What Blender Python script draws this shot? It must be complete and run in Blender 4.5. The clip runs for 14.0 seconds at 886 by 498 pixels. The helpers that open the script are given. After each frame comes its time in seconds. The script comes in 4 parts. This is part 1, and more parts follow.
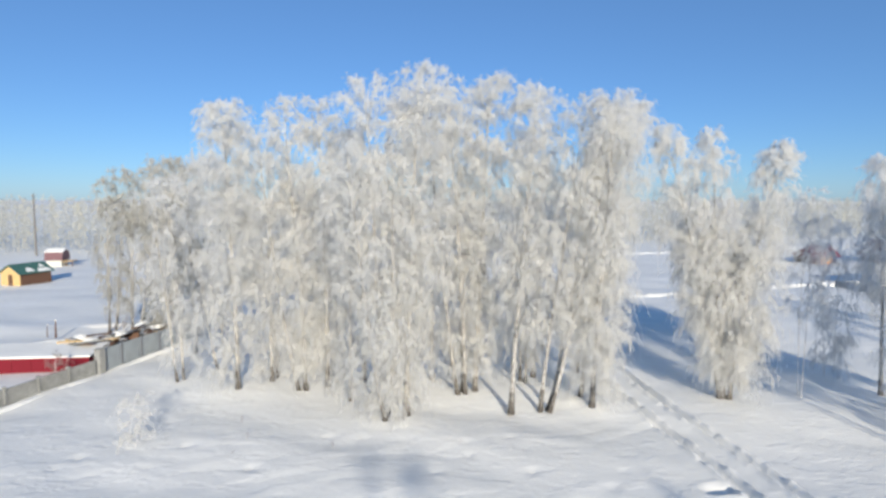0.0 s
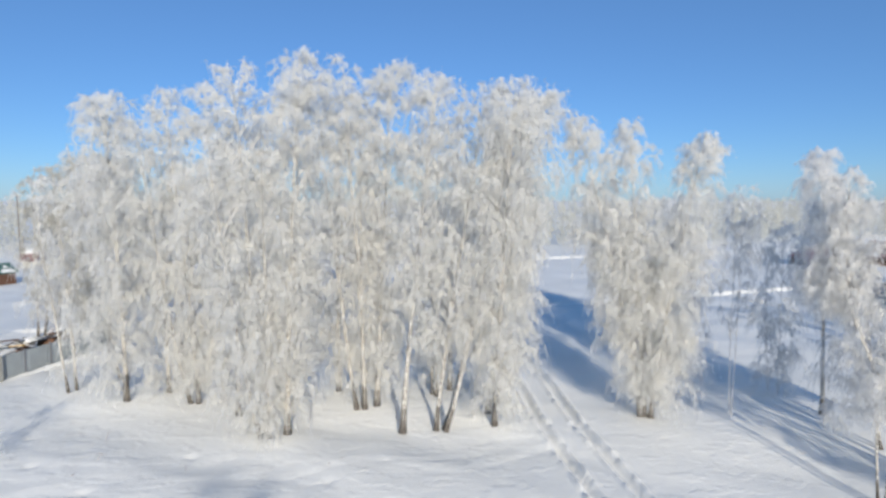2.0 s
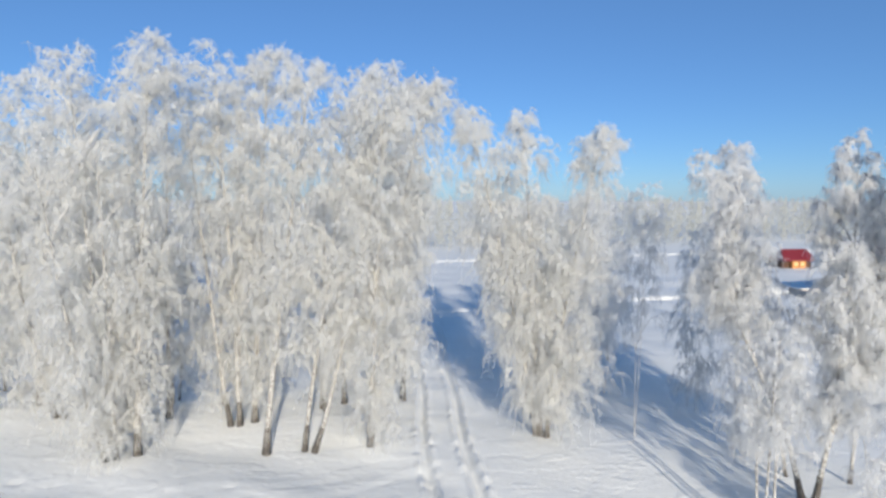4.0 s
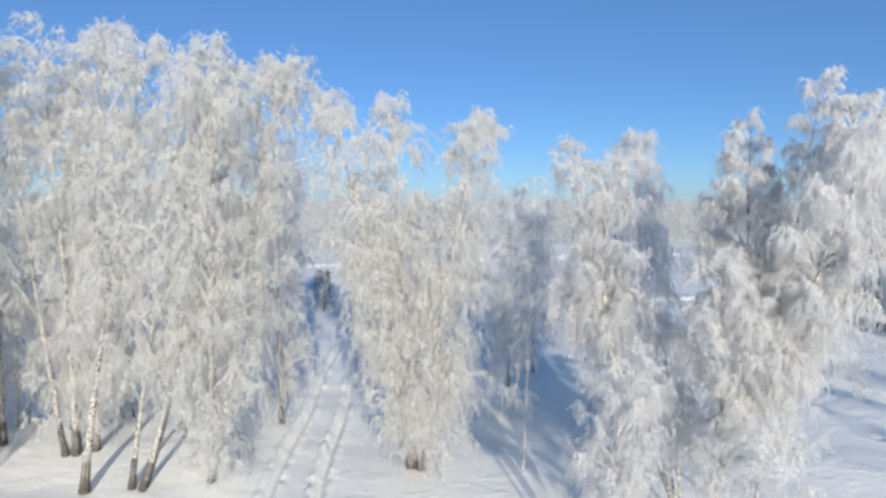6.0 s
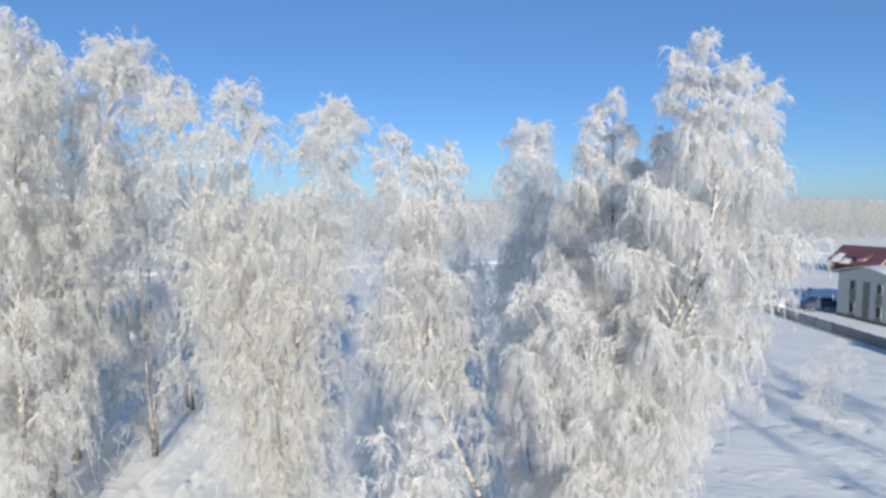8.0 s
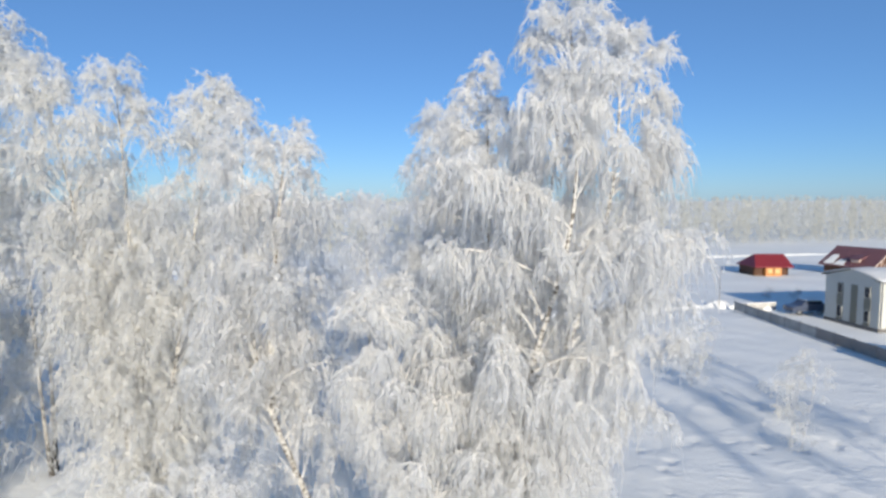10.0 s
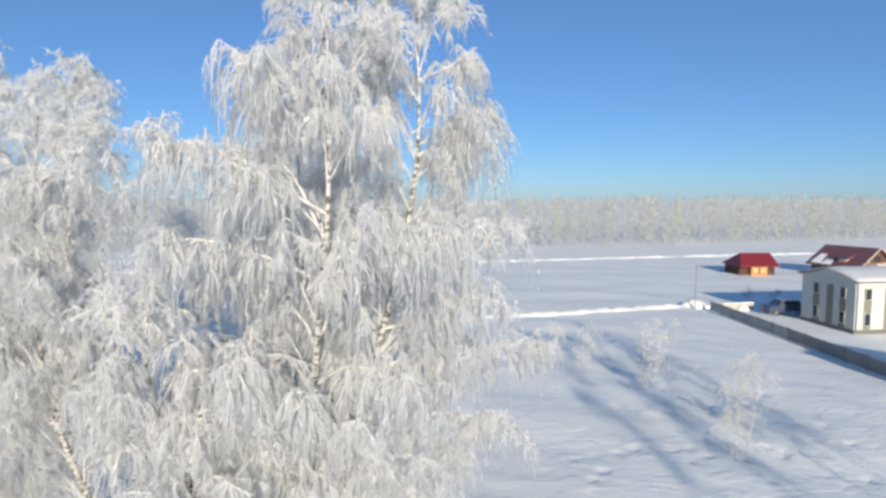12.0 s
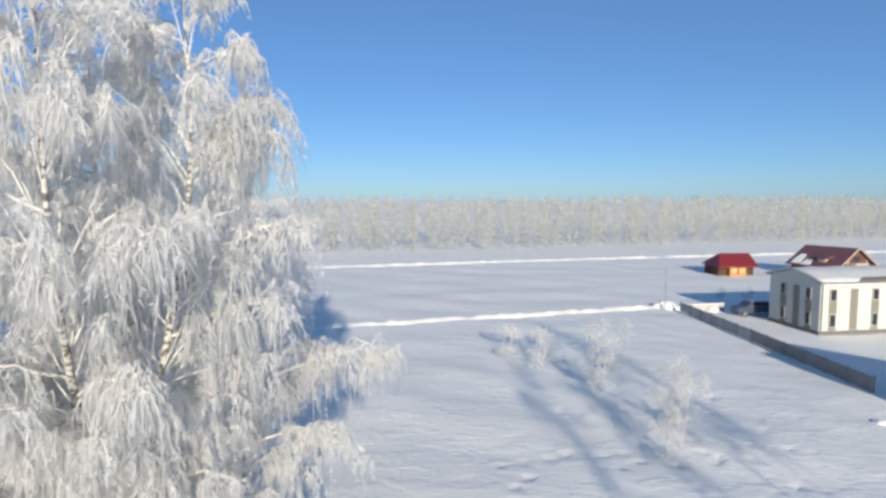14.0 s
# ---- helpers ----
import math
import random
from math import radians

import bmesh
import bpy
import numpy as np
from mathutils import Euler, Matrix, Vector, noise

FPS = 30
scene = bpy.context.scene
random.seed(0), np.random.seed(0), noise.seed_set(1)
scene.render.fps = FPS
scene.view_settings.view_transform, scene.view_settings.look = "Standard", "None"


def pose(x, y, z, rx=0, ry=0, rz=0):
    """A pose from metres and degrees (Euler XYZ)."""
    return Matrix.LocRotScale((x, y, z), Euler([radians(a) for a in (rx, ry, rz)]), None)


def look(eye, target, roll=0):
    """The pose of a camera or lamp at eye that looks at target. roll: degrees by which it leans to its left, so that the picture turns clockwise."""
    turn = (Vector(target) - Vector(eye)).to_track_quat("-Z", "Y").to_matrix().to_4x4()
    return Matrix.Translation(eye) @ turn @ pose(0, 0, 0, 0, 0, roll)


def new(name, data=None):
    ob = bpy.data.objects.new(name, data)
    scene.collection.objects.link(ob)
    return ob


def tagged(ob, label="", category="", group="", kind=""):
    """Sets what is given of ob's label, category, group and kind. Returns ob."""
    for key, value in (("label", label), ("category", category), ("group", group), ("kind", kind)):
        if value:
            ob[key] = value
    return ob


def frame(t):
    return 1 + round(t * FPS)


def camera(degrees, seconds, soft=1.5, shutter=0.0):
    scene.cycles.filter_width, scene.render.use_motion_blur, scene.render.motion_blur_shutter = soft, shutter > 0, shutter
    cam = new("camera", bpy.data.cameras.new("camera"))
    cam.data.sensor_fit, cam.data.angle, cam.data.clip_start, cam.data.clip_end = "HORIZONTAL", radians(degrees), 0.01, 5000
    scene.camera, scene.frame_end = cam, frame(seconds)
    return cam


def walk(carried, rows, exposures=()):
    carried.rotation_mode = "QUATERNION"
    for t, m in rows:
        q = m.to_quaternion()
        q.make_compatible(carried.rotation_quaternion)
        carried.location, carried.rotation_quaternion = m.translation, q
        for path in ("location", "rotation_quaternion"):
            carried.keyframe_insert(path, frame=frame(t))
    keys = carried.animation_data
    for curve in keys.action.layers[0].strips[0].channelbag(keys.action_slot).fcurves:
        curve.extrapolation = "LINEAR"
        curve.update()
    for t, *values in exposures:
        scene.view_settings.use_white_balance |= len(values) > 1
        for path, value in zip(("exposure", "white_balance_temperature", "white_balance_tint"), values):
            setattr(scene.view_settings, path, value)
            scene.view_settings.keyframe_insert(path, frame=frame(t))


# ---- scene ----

cam = camera(73.7, 14.0, soft=2.9)
PATH = [
    (0, (-6.042, -6.317, 13.966), (-5.931, -4.327, 13.796), 0.1),
    (0.5, (-4.063, -5.575, 13.949), (-3.972, -3.584, 13.779), 0.0),
    (1, (-2.055, -4.839, 13.933), (-1.976, -2.848, 13.763), -0.0),
    (1.5, (-0.024, -4.128, 13.913), (0.039, -2.136, 13.743), -0.1),
    (2, (2.024, -3.469, 13.919), (2.076, -1.477, 13.75), -0.0),
    (2.5, (3.999, -2.884, 13.93), (4.04, -0.891, 13.761), -0.1),
    (3, (5.951, -2.176, 13.942), (5.989, -0.184, 13.772), 0.0),
    (3.2, (6.688, -1.86, 13.943), (6.727, 0.132, 13.774), 0.1),
    (5.3, (13.817, 2.317, 13.626), (13.872, 4.309, 13.455), 0.0),
    (5.5, (14.603, 2.781, 13.626), (14.656, 4.773, 13.456), 0.1),
    (6, (16.675, 3.968, 13.69), (16.718, 5.96, 13.52), 0.1),
    (6.5, (18.665, 5.157, 13.742), (18.688, 7.15, 13.572), 0.1),
    (7, (20.6, 6.432, 13.785), (20.603, 8.425, 13.614), 0.0),
    (7.5, (22.205, 7.494, 13.841), (22.191, 9.487, 13.672), 0.1),
    (8, (23.758, 8.475, 13.899), (23.727, 10.467, 13.728), -0.1),
    (8.2, (24.219, 8.825, 13.891), (24.187, 10.817, 13.721), -0.1),
    (10.3, (28.154, 11.661, 13.543), (28.11, 13.653, 13.375), -0.1),
    (10.5, (28.572, 11.804, 13.498), (28.525, 13.797, 13.334), -0.2),
    (11, (29.67, 12.289, 13.412), (29.619, 14.281, 13.246), -0.1),
    (11.5, (30.635, 12.819, 13.377), (30.584, 14.811, 13.207), -0.0),
    (12, (31.663, 13.183, 13.326), (31.611, 15.175, 13.155), -0.0),
    (12.5, (32.579, 13.436, 13.288), (32.529, 15.428, 13.117), 0.0),
    (13, (33.535, 13.692, 13.272), (33.487, 15.684, 13.101), -0.0),
    (13.5, (34.422, 13.883, 13.265), (34.374, 15.875, 13.095), -0.0),
    (14, (35.384, 14.043, 13.264), (35.337, 16.035, 13.096), -0.1),
]
walk(cam, [(t, look(eye, target, roll)) for t, eye, target, roll in PATH],
     exposures=((0, 0.31, 6860, 10), (2.5, 0.24, 6660, 10), (8, 0.26, 6690, 10), (10.5, 0.26, 6800, 10), (14, 0.24, 7030, 10)))

# ---- light: low winter sun behind the flyer, clear sky ----
SUN_ELEV = radians(16.2)
SUN_TURN = radians(170.5)          # clockwise from +y
world = bpy.data.worlds.new("winter_sky")
scene.world = world
world.use_nodes = True
wt = world.node_tree
sky = wt.nodes.new("ShaderNodeTexSky")
sky.sky_type = "NISHITA"
sky.sun_disc = False
sky.sun_elevation, sky.sun_rotation = SUN_ELEV, SUN_TURN
sky.altitude, sky.air_density, sky.dust_density, sky.ozone_density = 0, 0.8, 0.15, 5.5
tint = wt.nodes.new("ShaderNodeVectorMath")        # multiplies the sky's colour a little bluer
tint.operation = "MULTIPLY"
tint.inputs[1].default_value = (0.86, 0.958, 1.065)
wt.links.new(sky.outputs[0], tint.inputs[0])
sky_mix = wt.nodes.new("ShaderNodeMix")                # flat blue mixed into the sky's colour to flatten its gradient
sky_mix.data_type = "RGBA"
sky_mix.inputs[0].default_value = 0.3
sky_mix.inputs[7].default_value = (1.25, 2.9, 5.7, 1)
wt.links.new(tint.outputs[0], sky_mix.inputs[6])
wt.links.new(sky_mix.outputs[2], wt.nodes["Background"].inputs[0])
wt.nodes["Background"].inputs[1].default_value = 0.103
sun_dir = Vector((math.sin(SUN_TURN) * math.cos(SUN_ELEV), math.cos(SUN_TURN) * math.cos(SUN_ELEV), math.sin(SUN_ELEV)))
sun = new("sun", bpy.data.lights.new("sun", "SUN"))
sun.data.energy, sun.data.angle, sun.data.color = 4.6, radians(1.2), (1.0, 0.94, 0.828)
sun.matrix_world = look(sun_dir * 200, (0, 0, 0))


# ---- materials ----
def material(name, base, rough=0.7, metal=0.0, spread=0.08, size=3.0, fine=40.0, bump=0.1, bump_size=30.0, coords="Object"):
    """A surface of one base colour that varies at two scales, with fine relief."""
    m = bpy.data.materials.new(name)
    m.use_nodes = True
    nt = m.node_tree
    p = nt.nodes["Principled BSDF"]
    p.inputs["Roughness"].default_value, p.inputs["Metallic"].default_value = rough, metal
    tc = nt.nodes.new("ShaderNodeTexCoord")
    n1, n2, n3 = (nt.nodes.new("ShaderNodeTexNoise") for _ in range(3))
    for n, s in ((n1, size), (n2, fine), (n3, bump_size)):
        n.inputs["Scale"].default_value = s
        n.inputs["Detail"].default_value = 4
        nt.links.new(tc.outputs[coords], n.inputs["Vector"])
    add = nt.nodes.new("ShaderNodeMath")
    add.operation = "ADD"
    nt.links.new(n1.outputs[0], add.inputs[0])
    nt.links.new(n2.outputs[0], add.inputs[1])
    rng = nt.nodes.new("ShaderNodeMapRange")
    rng.inputs[1].default_value, rng.inputs[2].default_value = 0.6, 1.4
    rng.inputs[3].default_value, rng.inputs[4].default_value = 1 - spread, 1 + spread
    nt.links.new(add.outputs[0], rng.inputs[0])
    mul = nt.nodes.new("ShaderNodeVectorMath")
    mul.operation = "SCALE"
    mul.inputs[0].default_value = base
    nt.links.new(rng.outputs[0], mul.inputs["Scale"])
    nt.links.new(mul.outputs[0], p.inputs["Base Color"])
    b = nt.nodes.new("ShaderNodeBump")
    b.inputs["Strength"].default_value, b.inputs["Distance"].default_value = bump, 0.05
    nt.links.new(n3.outputs[0], b.inputs["Height"])
    nt.links.new(b.outputs[0], p.inputs["Normal"])
    return m


def frost_material(name, base, through_light=0.25, spread=0.07, airy=0.22):
    """Rime on twigs: matt white crystals that let some light through, with a little bare bark between."""
    m = bpy.data.materials.new(name)
    m.use_nodes = True
    nt = m.node_tree
    nt.nodes.remove(nt.nodes["Principled BSDF"])
    out = nt.nodes["Material Output"]
    geo = nt.nodes.new("ShaderNodeNewGeometry")
    rng = nt.nodes.new("ShaderNodeMapRange")
    rng.inputs[3].default_value, rng.inputs[4].default_value = 1 - 2.5 * spread, 1 + spread
    nt.links.new(geo.outputs["Random Per Island"], rng.inputs[0])
    mul = nt.nodes.new("ShaderNodeVectorMath")
    mul.operation = "SCALE"
    mul.inputs[0].default_value = base
    nt.links.new(rng.outputs[0], mul.inputs["Scale"])
    d, t, mix = nt.nodes.new("ShaderNodeBsdfDiffuse"), nt.nodes.new("ShaderNodeBsdfTranslucent"), nt.nodes.new("ShaderNodeMixShader")
    mix.inputs[0].default_value = through_light
    for sh, k in ((d, 1), (t, 2)):
        nt.links.new(mul.outputs[0], sh.inputs["Color"])
        nt.links.new(sh.outputs[0], mix.inputs[k])
    clear, airy_mix = nt.nodes.new("ShaderNodeBsdfTransparent"), nt.nodes.new("ShaderNodeMixShader")
    airy_mix.inputs[0].default_value = airy             # loose feathers of ice with air between them
    nt.links.new(mix.outputs[0], airy_mix.inputs[1])
    nt.links.new(clear.outputs[0], airy_mix.inputs[2])
    nt.links.new(airy_mix.outputs[0], out.inputs["Surface"])
    return m


def bark_material():
    """White birch bark with dark lens-shaped bands."""
    m = bpy.data.materials.new("birch_bark")
    m.use_nodes = True
    nt = m.node_tree
    p = nt.nodes["Principled BSDF"]
    p.inputs["Roughness"].default_value = 0.75
    tc = nt.nodes.new("ShaderNodeTexCoord")
    mp = nt.nodes.new("ShaderNodeMapping")
    mp.inputs["Scale"].default_value = (5.0, 5.0, 9.0)
    nt.links.new(tc.outputs["Object"], mp.inputs[0])
    n = nt.nodes.new("ShaderNodeTexNoise")
    n.inputs["Scale"].default_value, n.inputs["Detail"].default_value = 1.6, 6
    nt.links.new(mp.outputs[0], n.inputs["Vector"])
    ramp = nt.nodes.new("ShaderNodeValToRGB")
    e = ramp.color_ramp.elements
    e[0].position, e[0].color = 0.42, (0.12, 0.105, 0.09, 1)
    e[1].position, e[1].color = 0.56, (0.55, 0.53, 0.49, 1)
    nt.links.new(n.outputs[0], ramp.inputs[0])
    nt.links.new(ramp.outputs[0], p.inputs["Base Color"])
    b = nt.nodes.new("ShaderNodeBump")
    b.inputs["Strength"].default_value, b.inputs["Distance"].default_value = 0.5, 0.02
    nt.links.new(n.outputs[0], b.inputs["Height"])
    nt.links.new(b.outputs[0], p.inputs["Normal"])
    return m


def snow_material():
    m = bpy.data.materials.new("snow")
    m.use_nodes = True
    nt = m.node_tree
    p = nt.nodes["Principled BSDF"]
    p.inputs["Roughness"].default_value = 0.65
    tc = nt.nodes.new("ShaderNodeTexCoord")
    mp = nt.nodes.new("ShaderNodeMapping")
    mp.inputs["Scale"].default_value = (0.75, 1.15, 1.0)
    nt.links.new(tc.outputs["Object"], mp.inputs[0])
    big, mid, fine = (nt.nodes.new("ShaderNodeTexNoise") for _ in range(3))
    for n, s in ((big, 0.12), (mid, 2.2), (fine, 9.0)):
        n.inputs["Scale"].default_value, n.inputs["Detail"].default_value = s, 5
        nt.links.new(mp.outputs[0], n.inputs["Vector"])
    ramp = nt.nodes.new("ShaderNodeValToRGB")
    e = ramp.color_ramp.elements
    e[0].position, e[0].color = 0.3, (0.81, 0.80, 0.755, 1)
    e[1].position, e[1].color = 0.7, (0.885, 0.872, 0.828, 1)
    nt.links.new(big.outputs[0], ramp.inputs[0])
    nt.links.new(ramp.outputs[0], p.inputs["Base Color"])
    drift = nt.nodes.new("ShaderNodeTexNoise")
    drift.inputs["Scale"].default_value, drift.inputs["Detail"].default_value = 0.55, 3
    nt.links.new(mp.outputs[0], drift.inputs["Vector"])
    edge = nt.nodes.new("ShaderNodeMapRange")
    edge.interpolation_type = "SMOOTHSTEP"
    edge.inputs[1].default_value, edge.inputs[2].default_value = 0.48, 0.60
    nt.links.new(drift.outputs[0], edge.inputs[0])
    last = None
    for src, strength, far in ((edge.outputs[0], 0.19, 0.10), (mid.outputs[0], 0.4, 0.06), (fine.outputs[0], 0.4, 0.02)):
        bump = nt.nodes.new("ShaderNodeBump")
        bump.inputs["Strength"].default_value, bump.inputs["Distance"].default_value = strength, far
        nt.links.new(src, bump.inputs["Height"])
        if last:
            nt.links.new(last.outputs[0], bump.inputs["Normal"])
        last = bump
    nt.links.new(last.outputs[0], p.inputs["Normal"])
    return m


SNOW = snow_material()
FROST = frost_material("rime_frost", (0.96, 0.955, 0.935), 0.66, 0.03, 0.36)
FROST_GREY = frost_material("rime_sparse", (0.66, 0.64, 0.58), 0.4, 0.08)
FROST_NEAR = frost_material("rime_frost_near", (0.97, 0.968, 0.96), 0.68, 0.03, 0.40)
FROST_FAR = frost_material("rime_frost_far", (0.71, 0.69, 0.61), 0.55, 0.04)
FROST_THIN = frost_material("rime_thin", (0.84, 0.82, 0.76), 0.3, 0.08, 0.6)
BARK = bark_material()
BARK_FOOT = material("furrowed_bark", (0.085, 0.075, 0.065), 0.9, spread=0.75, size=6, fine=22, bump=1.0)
LIMB = material("frosted_bark", (0.60, 0.58, 0.55), 0.85, spread=0.3, size=4, fine=25, bump=0.4)
LIMB_DARK = material("bare_twig", (0.30, 0.25, 0.23), 0.85, spread=0.3)
TWIG_OLIVE = material("olive_twig", (0.60, 0.58, 0.53), 0.85, spread=0.35)
TWIG_WHITE = material("rimed_twig", (0.72, 0.70, 0.67), 0.85, spread=0.2)
PLASTER = material("white_plaster", (0.55, 0.54, 0.49), 0.8, spread=0.05, size=0.6, fine=8)
WINDOW_DARK = material("window_glass", (0.03, 0.035, 0.045), 0.12, spread=0.1)
PANEL_GREY = material("olive_panel", (0.20, 0.19, 0.15), 0.6)
PLINTH = material("plinth_stone", (0.16, 0.15, 0.14), 0.85, spread=0.2)
THIN_SNOW = material("thin_snow", (0.62, 0.62, 0.61), 0.7, spread=0.12, size=0.7, fine=6)
ROOF_RED = material("red_metal_roof", (0.22, 0.025, 0.03), 0.45, spread=0.12)
ROOF_BROWN = material("brown_metal_roof", (0.15, 0.068, 0.075), 0.5, spread=0.15)
ROOF_GREEN = material("green_metal_roof", (0.05, 0.13, 0.11), 0.5, spread=0.15)
LOG = material("orange_log_wall", (0.50, 0.21, 0.06), 0.6, spread=0.2, size=2, fine=18)
BOARD = material("yellow_board", (0.58, 0.40, 0.18), 0.7, spread=0.15)
DARK_WOOD = material("dark_wood", (0.12, 0.06, 0.035), 0.75, spread=0.25)
CONCRETE = material("fence_concrete", (0.25, 0.25, 0.235), 0.9, spread=0.5, size=1.5, fine=20, bump=0.4)
TRIM = material("faded_pink_board", (0.52, 0.40, 0.34), 0.75, spread=0.2)
# fence tones with light put in: paler for lit panels, darker for shaded
FENCE_GREY = material("weathered_lit_fence", (0.40, 0.385, 0.36), 0.85, spread=0.35, size=0.9, fine=6, bump=0.4)
FENCE_SHADED = material("dark_shaded_sheet", (0.24, 0.215, 0.20), 0.6, spread=0.25, size=0.8)
METAL = material("grey_metal", (0.25, 0.25, 0.26), 0.45, 0.6)
CAR_PAINT = material("dark_car_paint", (0.09, 0.11, 0.16), 0.3, 0.3)
TYRE = material("tyre_rubber", (0.02, 0.02, 0.02), 0.85)
RED_SHEET = material("red_sheet", (0.16, 0.004, 0.014), 0.9, spread=0.12)
NEEDLE_DRY = material("yellowed_needles", (0.16, 0.125, 0.05), 0.8, spread=0.4, size=2, fine=12)
NEEDLE = material("dry_needles", (0.09, 0.085, 0.03), 0.8, spread=0.35, size=2, fine=12)


# ---- building blocks ----
def mesh_of(name, verts, faces, mat, smooth=False):
    me = bpy.data.meshes.new(name)
    me.from_pydata([tuple(v) for v in verts], [], [tuple(f) for f in faces])
    me.materials.append(mat)
    if smooth:
        me.polygons.foreach_set("use_smooth", [True] * len(me.polygons))
    me.update()
    return me


def fast_mesh(name, verts, quads, tris, mat, smooth=True):
    """A mesh straight from arrays of corners, quads and triangles."""
    me = bpy.data.meshes.new(name)
    nq, nt_ = len(quads), len(tris)
    me.vertices.add(len(verts))
    me.vertices.foreach_set("co", np.asarray(verts, np.float32).ravel())
    loops = np.concatenate([np.asarray(quads, np.int32).ravel(), np.asarray(tris, np.int32).ravel()])
    me.loops.add(len(loops))
    me.loops.foreach_set("vertex_index", loops)
    me.polygons.add(nq + nt_)
    starts = np.concatenate([np.arange(nq) * 4, nq * 4 + np.arange(nt_) * 3]).astype(np.int32)
    me.polygons.foreach_set("loop_start", starts)
    me.materials.append(mat)
    me.update(calc_edges=True)
    me.polygons.foreach_set("use_smooth", np.full(nq + nt_, smooth))
    return me


def part(name, me, parent, label=""):
    """Links a mesh as one part under a thing or under a part."""
    ob = new(name, me)
    ob.parent = parent
    if label:
        tagged(ob, label)
    return ob


def box_bm(bm, x0, y0, z0, x1, y1, z1, bevel=0.0):
    made = bmesh.ops.create_cube(bm, size=1.0)
    for v in made["verts"]:
        v.co = ((x0 + x1) / 2 + v.co.x * (x1 - x0), (y0 + y1) / 2 + v.co.y * (y1 - y0), (z0 + z1) / 2 + v.co.z * (z1 - z0))
    if bevel:
        edges = {e for v in made["verts"] for e in v.link_edges}
        bmesh.ops.bevel(bm, geom=list(edges), offset=bevel, segments=2, affect="EDGES")


def boxes(name, mat, parent, *cuts, bevel=0.02, label=""):
    """One part made of bevelled boxes, each (x0, y0, z0, x1, y1, z1)."""
    bm = bmesh.new()
    for c in cuts:
        box_bm(bm, *c, bevel=bevel)
    me = bpy.data.meshes.new(name)
    bm.to_mesh(me)
    bm.free()
    me.materials.append(mat)
    return part(name, me, parent, label)


def slab(name, mat, parent, outline, z0, z1, label=""):
    """A prism over a plan outline; z0, z1 may be lists of a height for each corner."""
    n = len(outline)
    lo = z0 if isinstance(z0, (list, tuple)) else [z0] * n
    hi = z1 if isinstance(z1, (list, tuple)) else [z1] * n
    verts = [(x, y, z) for (x, y), z in zip(outline, lo)] + [(x, y, z) for (x, y), z in zip(outline, hi)]
    faces = [list(range(n))[::-1], list(range(n, 2 * n))] + [[i, (i + 1) % n, n + (i + 1) % n, n + i] for i in range(n)]
    return part(name, mesh_of(name, verts, faces, mat), parent, label)


def thing(name, at, turn, label, category, group="", kind=""):
    ob = new(name)
    ob.matrix_basis = pose(*at, 0, 0, turn)
    return tagged(ob, label, category, group, kind)


def tubes(paths, radii, sides=3, point=True):
    """Tapered tubes along many paths at once: paths (n, k, 3), radii (n, k). Returns corners, quads, triangles."""
    paths, radii = np.asarray(paths, float), np.asarray(radii, float)
    n, k, _ = paths.shape
    axis = paths[:, -1] - paths[:, 0]
    axis /= np.linalg.norm(axis, axis=1, keepdims=True) + 1e-9
    ref = np.where(np.abs(axis[:, 2:3]) > 0.8, np.array([[1.0, 0, 0]]), np.array([[0, 0, 1.0]]))
    u = np.cross(axis, ref)
    u /= np.linalg.norm(u, axis=1, keepdims=True) + 1e-9
    w = np.cross(axis, u)
    rings = k - 1 if point else k
    a = np.arange(sides) * 2 * math.pi / sides
    ring = (np.cos(a)[None, :, None] * u[:, None, :] + np.sin(a)[None, :, None] * w[:, None, :])
    body = paths[:, :rings, None, :] + radii[:, :rings, None, None] * ring[:, None, :, :]
    per = rings * sides + (1 if point else 0)
    verts = np.zeros((n, per, 3))
    verts[:, :rings * sides] = body.reshape(n, rings * sides, 3)
    if point:
        verts[:, -1] = paths[:, -1]
    q = []
    for r in range(rings - 1):
        for s in range(sides):
            s2 = (s + 1) % sides
            q.append((r * sides + s, r * sides + s2, (r + 1) * sides + s2, (r + 1) * sides + s))
    off = (np.arange(n) * per)[:, None, None]
    quads = (np.array(q, int).reshape(1, -1, 4) + off).reshape(-1, 4)
    if point:
        t = [((rings - 1) * sides + s, (rings - 1) * sides + (s + 1) % sides, per - 1) for s in range(sides)]
        tris = (np.array(t, int).reshape(1, -1, 3) + off).reshape(-1, 3)
    else:
        tris = np.zeros((0, 3), int)
    return verts.reshape(-1, 3), quads, tris


def join(*sets):
    vs, qs, ts, base = [], [], [], 0
    for v, q, t in sets:
        vs.append(v), qs.append(q + base), ts.append(t + base)
        base += len(v)
    return np.concatenate(vs), np.concatenate(qs), np.concatenate(ts)


def along(paths, which, s):
    """Points and directions at the fractions s of the chosen paths."""
    k = paths.shape[1]
    f = np.clip(s, 0, 0.9999) * (k - 1)
    i = f.astype(int)
    a, b = paths[which, i], paths[which, i + 1]
    d = b - a
    return a + d * (f - i)[:, None], d / (np.linalg.norm(d, axis=1, keepdims=True) + 1e-9)


def unit(v):
    return v / (np.linalg.norm(v, axis=1, keepdims=True) + 1e-9)


